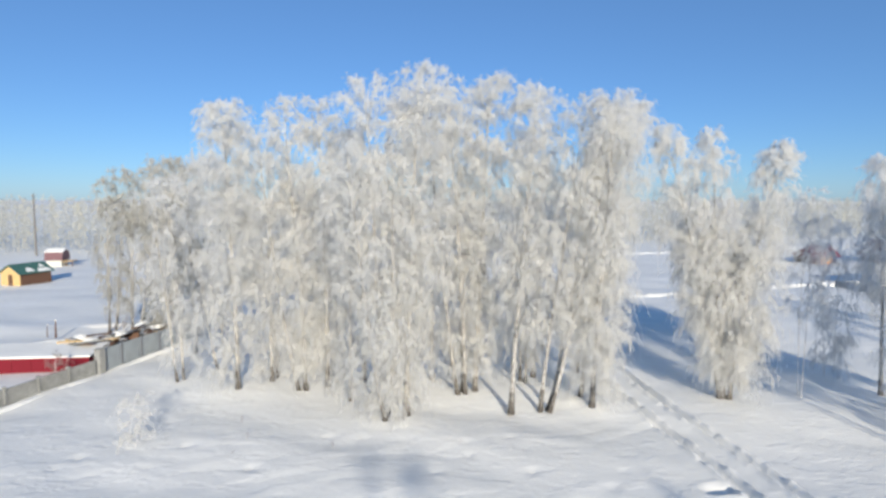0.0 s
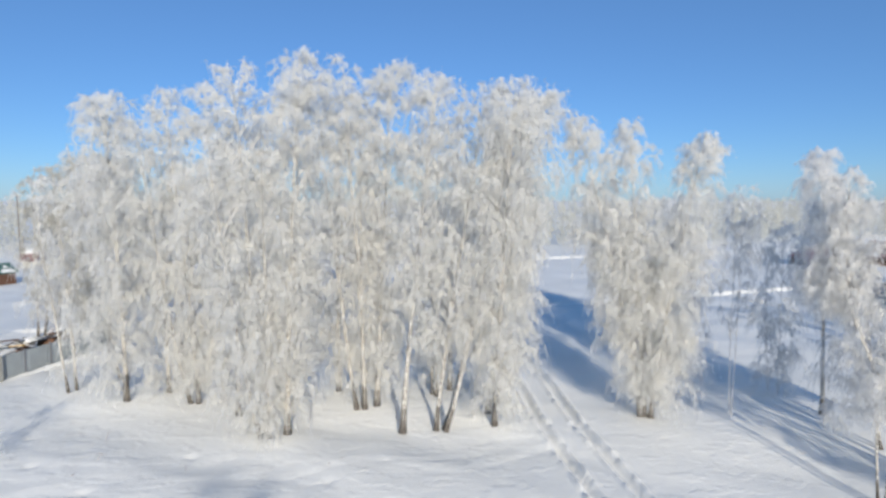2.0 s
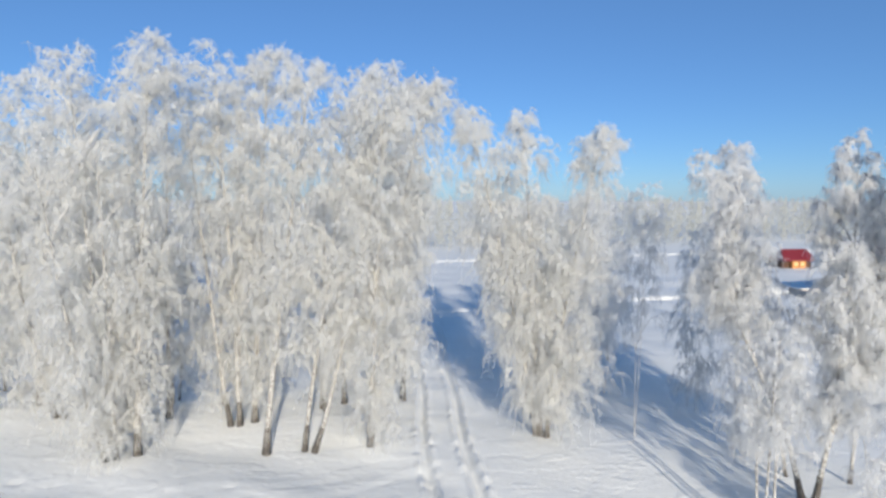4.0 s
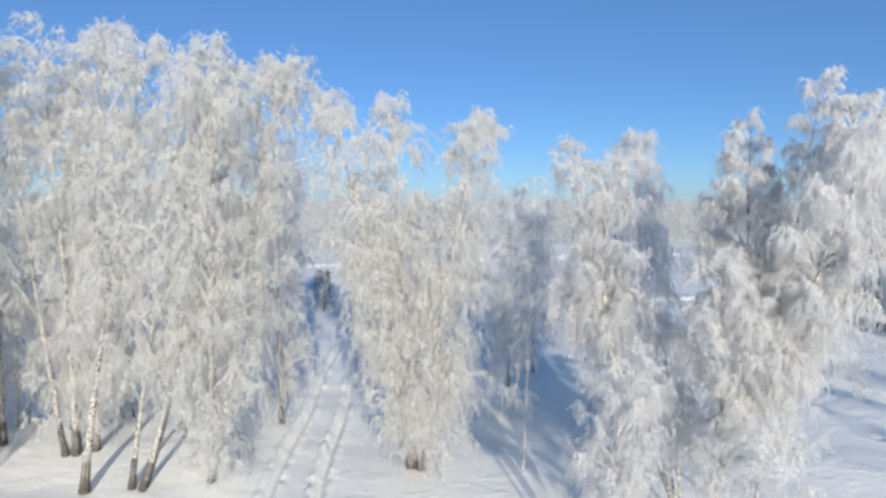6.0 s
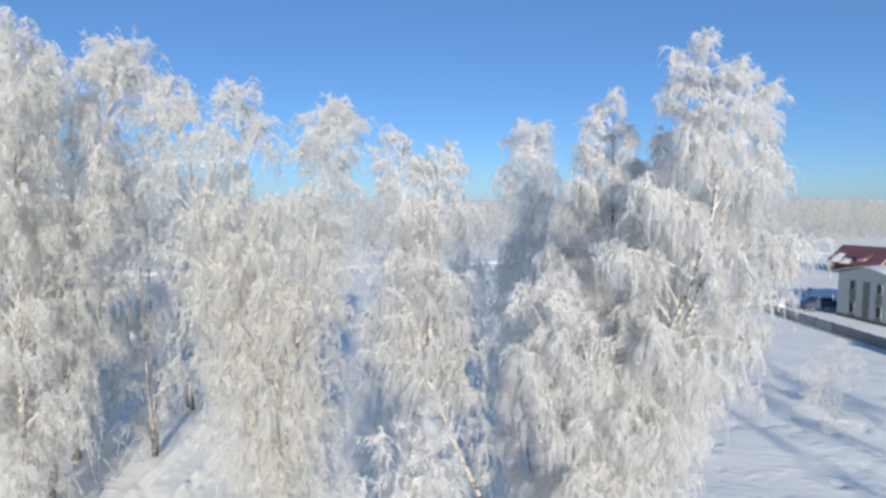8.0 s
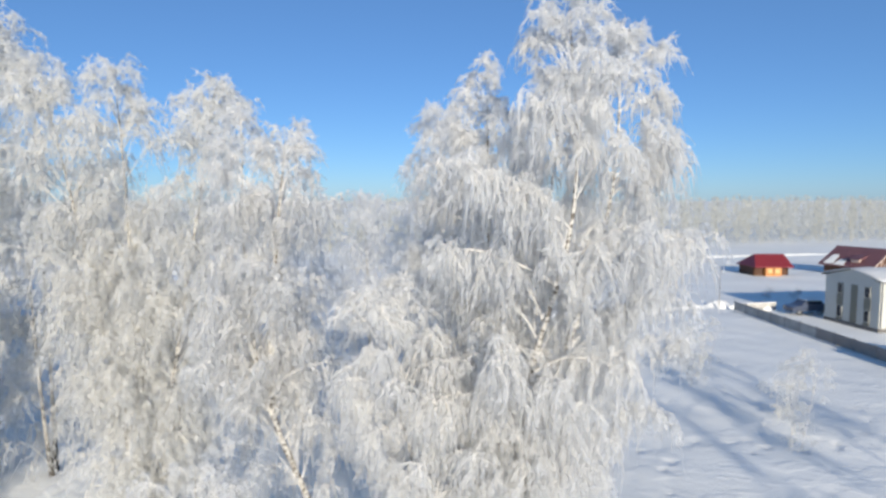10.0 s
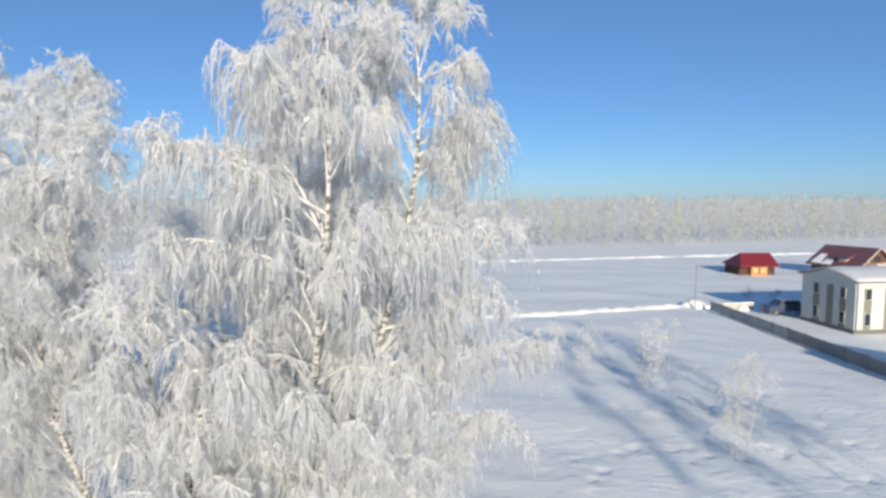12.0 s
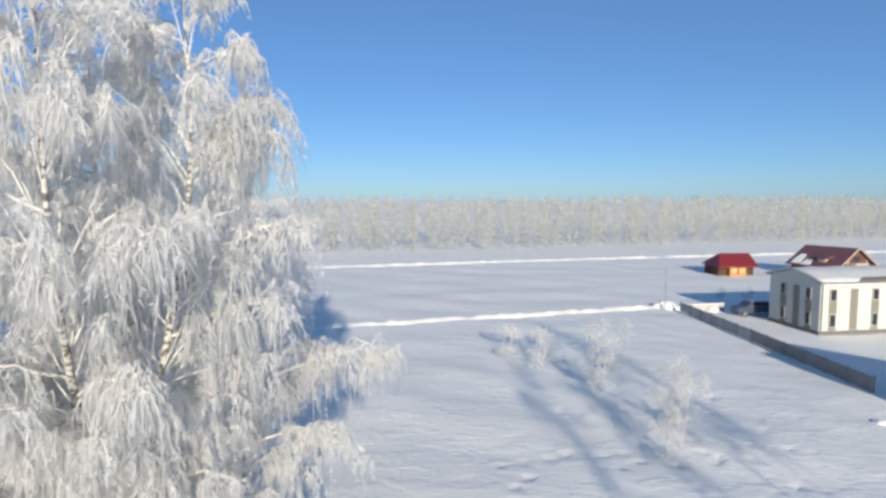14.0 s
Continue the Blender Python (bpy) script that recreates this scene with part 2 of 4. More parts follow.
def sagging(p0, d0, length, drop, k):
    """Paths that leave p0 along d0 and bend down under their load."""
    s = np.linspace(0, 1, k)[None, :, None]
    return p0[:, None] + length[:, None, None] * (d0[:, None] * s * (1 - 0.3 * s) + np.array([0, 0, -1.0]) * drop[:, None, None] * s ** 2)


# ---- birches under rime ----
def hairs(paths, n, size, thick, rng, drop=0.9):
    """Small blades of rime that bristle from the given paths, each one pointed crystal feather."""
    which = rng.integers(0, len(paths), n)
    p, d = along(paths, which, rng.random(n))
    dirn = unit(rng.normal(0, 0.8, (n, 3)) + 0.9 * d + np.array([0, 0, -drop]))
    side = unit(np.cross(dirn, rng.normal(0, 1, (n, 3))))
    w = (thick * rng.uniform(0.6, 1.4, n))[:, None]
    tip = p + dirn * (size * rng.uniform(0.5, 1.5, n))[:, None]
    verts = np.stack([p - side * w, p + side * w, tip], 1).reshape(-1, 3)
    return verts, np.zeros((0, 4), int), np.arange(3 * n).reshape(-1, 3)


def smooth_way(points, n):
    """A smooth line of n points through the given ones."""
    p = np.asarray(points, float)
    p = np.concatenate([[2 * p[0] - p[1]], p, [2 * p[-1] - p[-2]]])
    t = np.linspace(0, len(p) - 3 - 1e-6, n)
    i = t.astype(int)
    u = (t - i)[:, None]
    a, b, c, d = p[i], p[i + 1], p[i + 2], p[i + 3]
    return 0.5 * (2 * b + (c - a) * u + (2 * a - 5 * b + 4 * c - d) * u ** 2 + (3 * b - a - 3 * c + d) * u ** 3)


def stem_line(height, radius, lean, stems, st, turn, rng):
    """The line of one stem: the first goes to the tree's top, others fan out from the same foot."""
    s = np.linspace(0, 1, 16)
    way = np.array([math.cos(turn), math.sin(turn)])
    h = height * (0.98 if st == 0 else rng.uniform(0.76, 0.92))
    foot = way * (0.0 if stems == 1 else 0.30)
    tip = np.array(lean) + (0.0 if st == 0 else radius * 0.6) * way
    bend = rng.normal(0, 0.08 + 0.007 * h, 2)
    ts = s ** (1.2 if st == 0 else 0.85)
    x = foot[0] * (1 - s) + tip[0] * ts + bend[0] * np.sin(s * 5.0) * s * (1.1 - s)
    y = foot[1] * (1 - s) + tip[1] * ts + bend[1] * np.sin(s * 4.3 + 1) * s * (1.1 - s)
    return np.stack([x, y, s * h], 1)


def birch(at, height, radius, seed, lean=(0.0, 0.0), start=0.05, stems=1, sprays=130, secs=7, twigs=5, tassel=0.54, hang=1.1, thick=0.014,
          feathers=3.8, hair=0.20, blade=0.0205, bends=2, fan=1.5, lumps=0.30, peak=0.62, follow=0.65, stray=0.55, trunk_r=0.0074, limbs=22, frost=None, wood=None, boughs=(), ways=(), label="",
          group="frosted birches"):
    """A birch: stems with white bark and limbs that rise and arch over; each limb ends in a spray of branchlets hung with twigs, thick with rime.
    boughs: long side limbs, each (stem, height, turn in degrees, length, droop). ways: lines of the stems where they are crooked, from the foot."""
    rng = np.random.default_rng(seed)
    tree = thing("birch_tree", (at[0], at[1], -0.05), 0, label or "tall birch with rime-white hanging twigs standing in snow", "tree", group)
    old = height > 9.1 and trunk_r > 0.005
    stems = len(ways) or stems
    share = rng.dirichlet(np.array([24.0] + [11.0] * (stems - 1))) if stems > 1 and not ways else np.full(stems, 1.0 / stems)
    limb_lines, limb_reach, limb_v, laden = [], [], [], []
    turn0 = rng.uniform(0, 2 * math.pi)
    for st in range(stems):
        turn = turn0 + st * 2 * math.pi / stems + rng.normal(0, 0.3)
        line = smooth_way(ways[st], 16) if len(ways) else stem_line(height, radius, lean, stems, st, turn, rng)
        trunk = line[None]
        s = np.linspace(0, 1, 16)
        h = line[-1, 2] - line[0, 2]
        thin = 1.0 if stems == 1 or (len(ways) and st == 0) else 0.75
        r0 = height * trunk_r * thin
        rad = r0 * (1 - s) ** 1.1 * (1 + 0.35 * np.exp(-s * 25)) + 0.012
        part("trunk" if st == 0 else "stem", fast_mesh("trunk", *tubes(trunk, rad[None], 8), BARK if old else LIMB), tree, "white bark with dark bands" if old else "")
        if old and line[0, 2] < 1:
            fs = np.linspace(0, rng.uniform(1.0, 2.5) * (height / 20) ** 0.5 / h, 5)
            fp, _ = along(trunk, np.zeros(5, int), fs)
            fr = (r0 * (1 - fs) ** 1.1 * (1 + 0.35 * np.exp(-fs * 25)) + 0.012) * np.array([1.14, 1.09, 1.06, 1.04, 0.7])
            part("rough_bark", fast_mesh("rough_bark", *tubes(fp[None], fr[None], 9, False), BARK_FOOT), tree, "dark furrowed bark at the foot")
        low = max(start * height - line[0, 2], 0.0) / h
        rr = radius * (1.0 if stems == 1 else 0.75)
        ph = rng.uniform(0, 6.28, 6)

        def envelope(v, az):
            body = np.where(v < 0.22, 0.78 + 0.22 * v / 0.22, np.sqrt(np.clip(1 - (np.clip(v - peak, 0, 1) / (1.02 - peak)) ** (3.2 if peak > 0.5 else 1.6), 0.03, 1)))
            lump = np.sin(2 * az + 9 * v + ph[0]) * np.sin(13 * v + ph[1]) + 0.7 * np.sin(3 * az - 16 * v + ph[2]) + 0.6 * np.sin(23 * v + az + ph[3])
            return rr * body * (1 + lumps * 0.6 * lump)

        m = max(5, int(sprays * share[st]))
        grid = np.linspace(0.0, 1.0, 80)
        w = envelope(grid, grid * 0) ** 1.2 + 0.15 * rr + 1.4 * rr * (grid > 0.87)
        v = np.clip(rng.choice(grid, m, p=w / w.sum()) + rng.uniform(-0.006, 0.006, m), 0, 1)
        az = turn0 + 2.39996 * np.arange(m) + rng.normal(0, 0.35, m)
        dist = envelope(v, az) * rng.uniform(0.12, 1.0, m) ** 0.55 * 0.92
        f = low + (1 - low) * v
        centre, _ = along(trunk, np.zeros(m, int), f)
        out = np.stack([np.cos(az), np.sin(az), np.zeros(m)], 1)
        tip = centre + out * dist[:, None] + np.array([0, 0, 1.0]) * (rng.normal(0, 0.12, m) + 0.06 * dist)[:, None]
        tip[:, 2] = np.clip(tip[:, 2], 0.6, line[-1, 2] + 0.15)
        base, _ = along(trunk, np.zeros(m, int), np.clip(f - (0.35 + 0.62 * dist) * rng.uniform(0.5, 1.6, m) / h, 0.03, 0.97))
        mid = base + (tip - base) * np.array([0.5, 0.5, 0.92]) + np.array([0, 0, 0.14]) * dist[:, None]
        q = np.linspace(0, 1, 8)[None, :, None]
        lp = (1 - q) ** 2 * base[:, None] + 2 * q * (1 - q) * mid[:, None] + q ** 2 * tip[:, None]
        lp[:, 1:-1] += rng.normal(0, 0.02, (m, 6, 3)) * (dist + 0.3)[:, None, None]
        limb_lines.append(lp), limb_reach.append(dist), limb_v.append(v), laden.append(np.ones(m))
        mine = [x[1:] for x in boughs if x[0] == st]
        if mine:
            bp, _ = along(trunk, np.zeros(len(mine), int), np.array([(bz - line[0, 2]) / h for bz, *_ in mine]))
            ba = np.radians([x[1] for x in mine])
            bl = np.array([x[2] for x in mine])
            bough = sagging(bp, unit(np.stack([np.cos(ba), np.sin(ba), np.full(len(ba), 0.55)], 1)), bl, np.array([x[3] for x in mine]), 8)
            bough[:, 1:] += rng.normal(0, 0.014, (len(bl), 7, 3)) * bl[:, None, None]
            limb_lines.append(bough), limb_reach.append(bl), limb_v.append(np.full(len(bl), 0.5)), laden.append(np.full(len(bl), 2.2))
    lp, reach, v, laden = np.concatenate(limb_lines), np.concatenate(limb_reach), np.concatenate(limb_v), np.concatenate(laden)
    lr = np.minimum(0.010 + 0.010 * reach, 0.034)[:, None] * np.linspace(1, 0.35, 8)[None] * min(1.0, height / 12)
    order = np.argsort(-reach)
    for i in order[:limbs]:
        part("limb", fast_mesh("limb", *tubes(lp[i:i + 1], lr[i:i + 1], 5), LIMB), tree)
    rest = order[limbs:]
    # branchlets that fan out from the outer part of each limb
    count = np.maximum(2, np.round(secs * laden * np.clip(0.45 + 0.40 * reach, 0.6, 3.2))).astype(int)
    which = np.repeat(np.arange(len(lp)), count)
    n = len(which)
    p0, d = along(lp, which, 1 - 0.62 * rng.random(n) ** np.where(laden[which] > 1, 1.0, 1.25) * np.clip(reach[which] / 1.5, 0.5, 1.25))
    sv, top = v[which], np.where(v[which] > 0.86, 0.4, 1.0)
    length = fan * rng.uniform(0.45, 1.15, n) * np.clip(0.42 + 0.22 * reach[which], 0.4, 0.95)
    sp = sagging(p0, unit(follow * d + rng.normal(0, stray, (n, 3)) + np.array([0, 0, 0.2])), length, rng.uniform(0.1, 0.6, n) * hang * top, 3)
    sp[:, 1:] += rng.normal(0, 0.05, (n, 2, 3)) * length[:, None, None]
    sp[:, :, 2] = np.maximum(sp[:, :, 2], 0.25)
    sr = thick * rng.uniform(0.7, 1.2, n)[:, None] * np.linspace(1.0, 0.5, 3)[None]
    bare = [tubes(sp, sr, 3) if bends > 2 else tubes(sp[:, ::2], sr[:, ::2], 3)]
    if len(rest):
        bare.append(tubes(lp[rest][:, (0, 3, 5, 7)], lr[rest][:, (0, 3, 5, 7)] * 0.8, 3))
    tagged(part("brushwood", fast_mesh("brushwood", *join(*bare), wood or TWIG_OLIVE), tree, "thin brown twigs with little rime"), kind="stuff")
    # hanging twigs in their coats of rime
    own = np.repeat(np.arange(n), twigs)
    k = len(own)
    p0, d = along(sp, own, rng.uniform(0.12, 1.0, k))
    length = rng.gamma(4.0, tassel / 4.0, k).clip(0.08, 2.6 * tassel) * np.where(sv[own] > 0.9, 0.75, 1.0)
    length = np.minimum(length, np.maximum(p0[:, 2] - 0.15, 0.12))
    tp = sagging(p0, unit(0.5 * d + rng.normal(0, 0.36, (k, 3)) + np.array([0, 0, -0.25])), length, rng.uniform(0.5, 1.5, k) * hang * top[own], bends)
    tp[:, 1:] += rng.normal(0, 0.05, (k, bends - 1, 3)) * length[:, None, None]
    tp[:, :, 2] = np.maximum(tp[:, :, 2], 0.12)
    tr = 1.15 * thick * rng.uniform(0.6, 1.2, k)[:, None] * np.array([[1.1, 0.2] if bends == 2 else [0.85, 1.0, 0.2]])
    sets = [tubes(tp, tr, 3)]
    if feathers:
        sets += [hairs(tp, int(k * feathers), hair, blade, rng, 0.6), hairs(sp, n * 5, hair * 0.8, blade, rng, 0.2), hairs(lp, len(lp) * 30, hair * 0.6 + 0.02, blade, rng, 0.0)]
    tagged(part("crown", fast_mesh("crown", *join(*sets), frost or FROST, smooth=True), tree, "drooping twigs coated in white rime"), kind="stuff")
    return tree


# ---- ground: one snow sheet to the horizon ----
def steps(*spans):
    out = []
    for a, b, d in spans:
        out.append(np.arange(a, b, d))
    return np.concatenate(out)


def rut(y):
    return 11.2 + 0.066 * np.clip(36 - y, 0, 40) - 0.035 * np.clip(y - 36, 0, 60)


def build_ground():
    gx = steps((-3000, -400, 260), (-400, -60, 20), (-60, -40, 2.0), (-40, -28, 0.6), (-28, 6.5, 0.34), (6.5, 13.8, 0.14), (13.8, 36, 0.6), (36, 58, 0.27), (58, 75, 0.6), (75, 120, 2.0), (120, 400, 20), (400, 3001, 260))
    gy = steps((-3000, -200, 280), (-200, -10, 10), (-10, 14, 1.5), (14, 46, 0.29), (46, 62, 0.42), (62, 100, 0.8), (100, 170, 2.0), (170, 400, 20), (400, 4001, 300))
    nx, ny = len(gx), len(gy)
    X, Y = np.meshgrid(gx, gy)
    Z = np.zeros_like(X)
    rng = np.random.default_rng(3)
    near = np.clip((150 - np.abs(X - 10)) / 60, 0, 1) * np.clip((180 - np.abs(Y - 40)) / 60, 0, 1)
    for i in range(26):
        wl = rng.uniform(1.6, 14)
        a = rng.normal(1.35, 0.35)
        ph = rng.uniform(0, 6.28)
        Z += near * (0.0020 + 0.0008 * np.clip((14 - X) / 4, 0, 1)) * wl ** 0.8 * np.sin((X * math.cos(a) + Y * math.sin(a)) * 6.28 / wl + ph + 1.3 * np.sin(X * 0.21 + i) + 0.9 * np.sin(Y * 0.17 + 2 * i))
    # wind-cut scarps of old drifts: a steep lee edge and a long gentle back
    for i in range(16):
        cx, cy, L, a = rng.uniform(-26, 12), rng.uniform(19.5, 28.5), rng.uniform(3.5, 9), rng.normal(0.05, 0.16)
        u, v = (X - cx) * math.cos(a) + (Y - cy) * math.sin(a), -(X - cx) * math.sin(a) + (Y - cy) * math.cos(a)
        v = v + 0.45 * np.sin(u * 0.9 + i) + 0.2 * np.sin(u * 2.3 + 2 * i)
        Z += rng.uniform(0.02, 0.05) * np.clip(1 - (u / L) ** 2, 0, 1) * np.where(v > 0, np.exp(-v / 1.2), np.clip(1 + v / 0.3, 0, 1))
    # tyre tracks
    side = rut(Y) + 0.12 * np.sin(Y * 0.35)
    for off in (0.0, -2.3):
        dist = np.abs(X - side - off)
        lump = rng.normal(0, 1, (2, ny))
        lump = lump + 0.6 * np.roll(lump, 1, 1)
        rough = np.clip(0.75 + 0.24 * np.where(X > side + off, lump[0][:, None], lump[1][:, None]), 0.1, 1.9)
        wear = np.clip((66 - Y) / 6, 0, 1) * np.clip((Y - 2) / 6, 0, 1)
        Z += wear * (-0.30 * np.exp(-(dist / 0.20) ** 2) + 0.19 * rough * np.exp(-((dist - 0.42) / 0.15) ** 2))
    # footprints across the field and beside the grove
    for cx, cy, n, ax, ay in ((-17, 27, 16, 1.1, 0.12), (0, 25, 12, 1.2, 0.05), (40, 46, 18, 0.5, 0.8), (45, 40, 18, -0.2, 1.0), (50, 52, 18, 0.5, -0.8), (52, 46, 16, 0.3, 0.9), (47, 43, 18, 0.9, 0.2)):
        for i in range(n):
            px = cx + ax * (i - n / 2) * 0.8 + rng.normal(0, 2.4)
            py = cy + ay * (i - n / 2) * 0.8 + rng.normal(0, 2.4)
            deep, wide = rng.uniform(0.3, 1.2), 1.25 if cx < 20 else 1.0
            jx, jy = np.searchsorted(gx, px), np.searchsorted(gy, py)
            sx, sy = slice(max(jx - 3, 0), jx + 4), slice(max(jy - 4, 0), jy + 5)
            dd = ((X[sy, sx] - px) / (0.27 * wide)) ** 2 + ((Y[sy, sx] - py) / (0.24 * wide)) ** 2
            Z[sy, sx] += deep * (0.03 * np.exp(-((np.sqrt(dd) - 1.2) / 0.6) ** 2) - 0.16 * np.exp(-dd))
    # a dug pit beside the tracks with its snow thrown up on the sunny side
    pit = ((X - 8.9) / 0.8) ** 2 + ((Y - 20.3) / 0.45) ** 2
    Z += 0.14 * np.exp(-((X - 8.9) / 0.75) ** 2 - ((Y - 19.6) / 0.35) ** 2) - 0.24 * np.exp(-pit ** 2)
    verts = np.stack([X.ravel(), Y.ravel(), Z.ravel()], 1)
    i, j = np.meshgrid(np.arange(nx - 1), np.arange(ny - 1))
    a = (j * nx + i).ravel()
    quads = np.stack([a, a + 1, a + nx + 1, a + nx], 1)
    ob = new("ground", fast_mesh("ground", verts, quads, np.zeros((0, 3), int), SNOW))
    tagged(ob, "open field under wind-rippled white snow with tyre tracks", "ground", kind="structure")


def snow_bank(p, q, width, height, seed, label):
    """A ploughed ridge of snow along a line, uneven along its top."""
    rng = np.random.default_rng(seed)
    p, q = np.array(p, float), np.array(q, float)
    n = max(8, int(np.linalg.norm(q - p) / 0.7))
    along_, across = (q - p) / np.linalg.norm(q - p), None
    across = np.array([-along_[1], along_[0]])
    verts, m = [], 7
    for i in range(n + 1):
        c = p + (q - p) * i / n + across * rng.normal(0, 0.06 * width)
        h = height * rng.uniform(0.65, 1.2) * min(1, 0.2 + min(i, n - i) / 4)
        for j in range(m):
            s = j / (m - 1) * 2 - 1
            verts.append((*(c + across * s * width / 2), -0.06 + h * math.cos(s * math.pi / 2) ** 0.8 * rng.uniform(0.85, 1.1) if abs(s) < 1 else -0.06))
    quads = [(i * m + j, i * m + j + 1, (i + 1) * m + j + 1, (i + 1) * m + j) for i in range(n) for j in range(m - 1)]
    ob = new("snow_bank", fast_mesh("snow_bank", np.array(verts), np.array(quads), np.zeros((0, 3), int), SNOW))
    return tagged(ob, label, "snow bank", kind="structure")


build_ground()
snow_bank((6, 69.5), (60.6, 86.8), 2.2, 0.42, 1, "ploughed ridge of bright snow along a field road")
snow_bank((-60, 108), (82, 149.5), 3.0, 0.5, 2, "ploughed ridge of bright snow along a far road")
snow_bank((82, 149.5), (200, 176), 3.0, 0.5, 3, "ploughed ridge of bright snow along a far road")


# ---- far forest belt ----
def forest(name, line, rows, gap, height, seed, label, per=125, thick=0.14):
    rng = np.random.default_rng(seed)
    sets = []
    for (x0, y0), (x1, y1) in zip(line[:-1], line[1:]):
        n = int(math.hypot(x1 - x0, y1 - y0) / gap)
        for r in range(rows):
            for i in range(n):
                s = (i + rng.uniform(0, 1)) / n
                x, y = x0 + (x1 - x0) * s + rng.normal(0, 0.8), y0 + (y1 - y0) * s + r * (4.5 + 2.5 * r) + rng.normal(0, 1.2)
                h = height * rng.uniform(0.80, 1.0) + r * 0.15
                z = rng.uniform(0.03, 1.0, per) ** 0.85 * h
                rad = 1.7 * np.minimum(1, 2.2 * (1.03 - z / h)) * rng.uniform(0.1, 1, per)
                a = rng.uniform(0, 6.28, per)
                p0 = np.stack([x + rad * np.cos(a), y + rad * np.sin(a), z], 1)
                tp = sagging(p0, unit(np.stack([np.cos(a), np.sin(a), np.full(per, 0.6)], 1)), rng.uniform(0.3, 0.8, per), rng.uniform(0.4, 1.6, per), 3)
                sets.append(hairs(tp, per, 0.85, thick, rng, 0.9))
                tr = np.array([[[x, y, -0.1], [x + rng.normal(0, 0.2), y, h * 0.5], [x, y, h * 0.95]]])
                sets.append(tubes(tr, np.array([[0.08, 0.06, 0.02]]), 3))
    ob = new(name, fast_mesh(name, *join(*sets), FROST_FAR))
    return tagged(ob, label, "forest", kind="stuff")


forest("far_forest", ((-230, 152), (-130, 144), (6.5, 160), (81, 181), (172, 208), (330, 250)), 6, 2.9, 14.8, 11, "belt of frosted bare trees along the far field edge")


# ---- the grove: base, height, crown radius, lean of the top, stems, sprays, foot of the crown ----
GROVE = (
    ((-18.6, 36.6), 21.0, 2.3, (-0.4, -0.4), 1, 206, 0.07),
    ((-13.9, 36.5), 21.1, 2.6, (-0.75, -1.3), 3, 244, 0.07),
    ((-12.2, 37.2), 21.2, 2.2, (-0.2, -1.0), 1, 189, 0.08),
    ((-7.5, 30.3), 21.6, 2.6, (-1.4, -0.1), 3, 258, 0.04),
    ((-6.3, 30.7), 22.7, 2.0, (0.8, 1.4), 1, 211, 0.06),
    ((-2.4, 34.9), 23.3, 2.4, (-1.0, 0.9), 3, 234, 0.09),
    ((-1.4, 35.3), 22.9, 2.2, (1.1, 1.0), 1, 195, 0.10),
    ((0.5, 30.9), 22.2, 1.7, (2.2, 3.6), 1, 152, 0.25),
    ((2.8, 31.2), 21.6, 2.3, (3.0, 1.6), 3, 200, 0.20),
    ((6.1, 31.7), 21.1, 2.0, (1.0, -0.6), 1, 206, 0.07),
    ((5.85, 33.5), 21.2, 2.2, (3.4, 1.4), 1, 205, 0.27),
    ((2.4, 37.2), 18.6, 2.2, (0.4, 0.0), 2, 118, 0.08),
    ((-10.2, 34.0), 17.6, 2.3, (0.2, 0.0), 1, 128, 0.06),
    ((-16.6, 38.6), 18.9, 2.5, (0.0, 0.0), 1, 122, 0.06),
    ((-4.4, 38.4), 21.6, 2.3, (0.3, 0.0), 1, 126, 0.10),
    ((-21.5, 42.0), 17.6, 2.7, (-0.6, 0.0), 2, 163, 0.12),
    ((-25.5, 47.5), 17.9, 2.7, (-0.5, 0.0), 1, 135, 0.16),
    ((-29.0, 51.5), 17.8, 2.8, (-0.6, 0.0), 2, 120, 0.12),
    ((-34.6, 56.0), 17.4, 2.8, (0.4, 0.0), 2, 109, 0.12),
    ((-31.5, 60.0), 17.6, 2.8, (0.0, 0.0), 1, 97, 0.22),
    ((-37.4, 57.0), 17.2, 2.0, (0.0, 0.0), 2, 84, 0.14),
)
# the back rows that close the gaps between the crowns
BEHIND = (
    ((-9.6, 38.4), 20.4, 2.4, (0.0, 0.0), 1, 92, 0.14),
    ((-7.0, 36.2), 21.9, 2.3, (0.6, 0.0), 1, 104, 0.16),
    ((3.6, 38.8), 20.9, 2.3, (0.6, 0.4), 1, 92, 0.16),
    ((7.6, 39.5), 17.6, 2.6, (0.0, 0.0), 2, 110, 0.06),
    ((6.4, 46.5), 15.8, 2.4, (0.0, 0.0), 2, 84, 0.06),
    ((-23.6, 38.8), 15.6, 2.4, (-0.5, 0.0), 2, 92, 0.10),
    ((-16.4, 39.6), 10.4, 2.4, (0.0, 0.0), 2, 60, 0.04),
    ((-12.2, 40.2), 9.6, 2.5, (0.0, 0.0), 2, 60, 0.04),
    ((-7.6, 38.9), 10.8, 2.4, (0.0, 0.0), 2, 60, 0.04),
    ((-2.2, 40.4), 10.2, 2.6, (0.0, 0.0), 2, 64, 0.04),
    ((2.6, 41.2), 9.8, 2.5, (0.0, 0.0), 2, 60, 0.04),
)
for i, (at, h, r, lean, stems, n, foot) in enumerate(GROVE):
    far = i > 15                                       # greyer trees with less rime behind the yard fence
    birch(at, h, r * 1.25, 100 + i, lean, foot, stems, n, peak=0.68, frost=FROST_GREY if far else FROST, twigs=4 if i > 11 else 5, lumps=0.24)
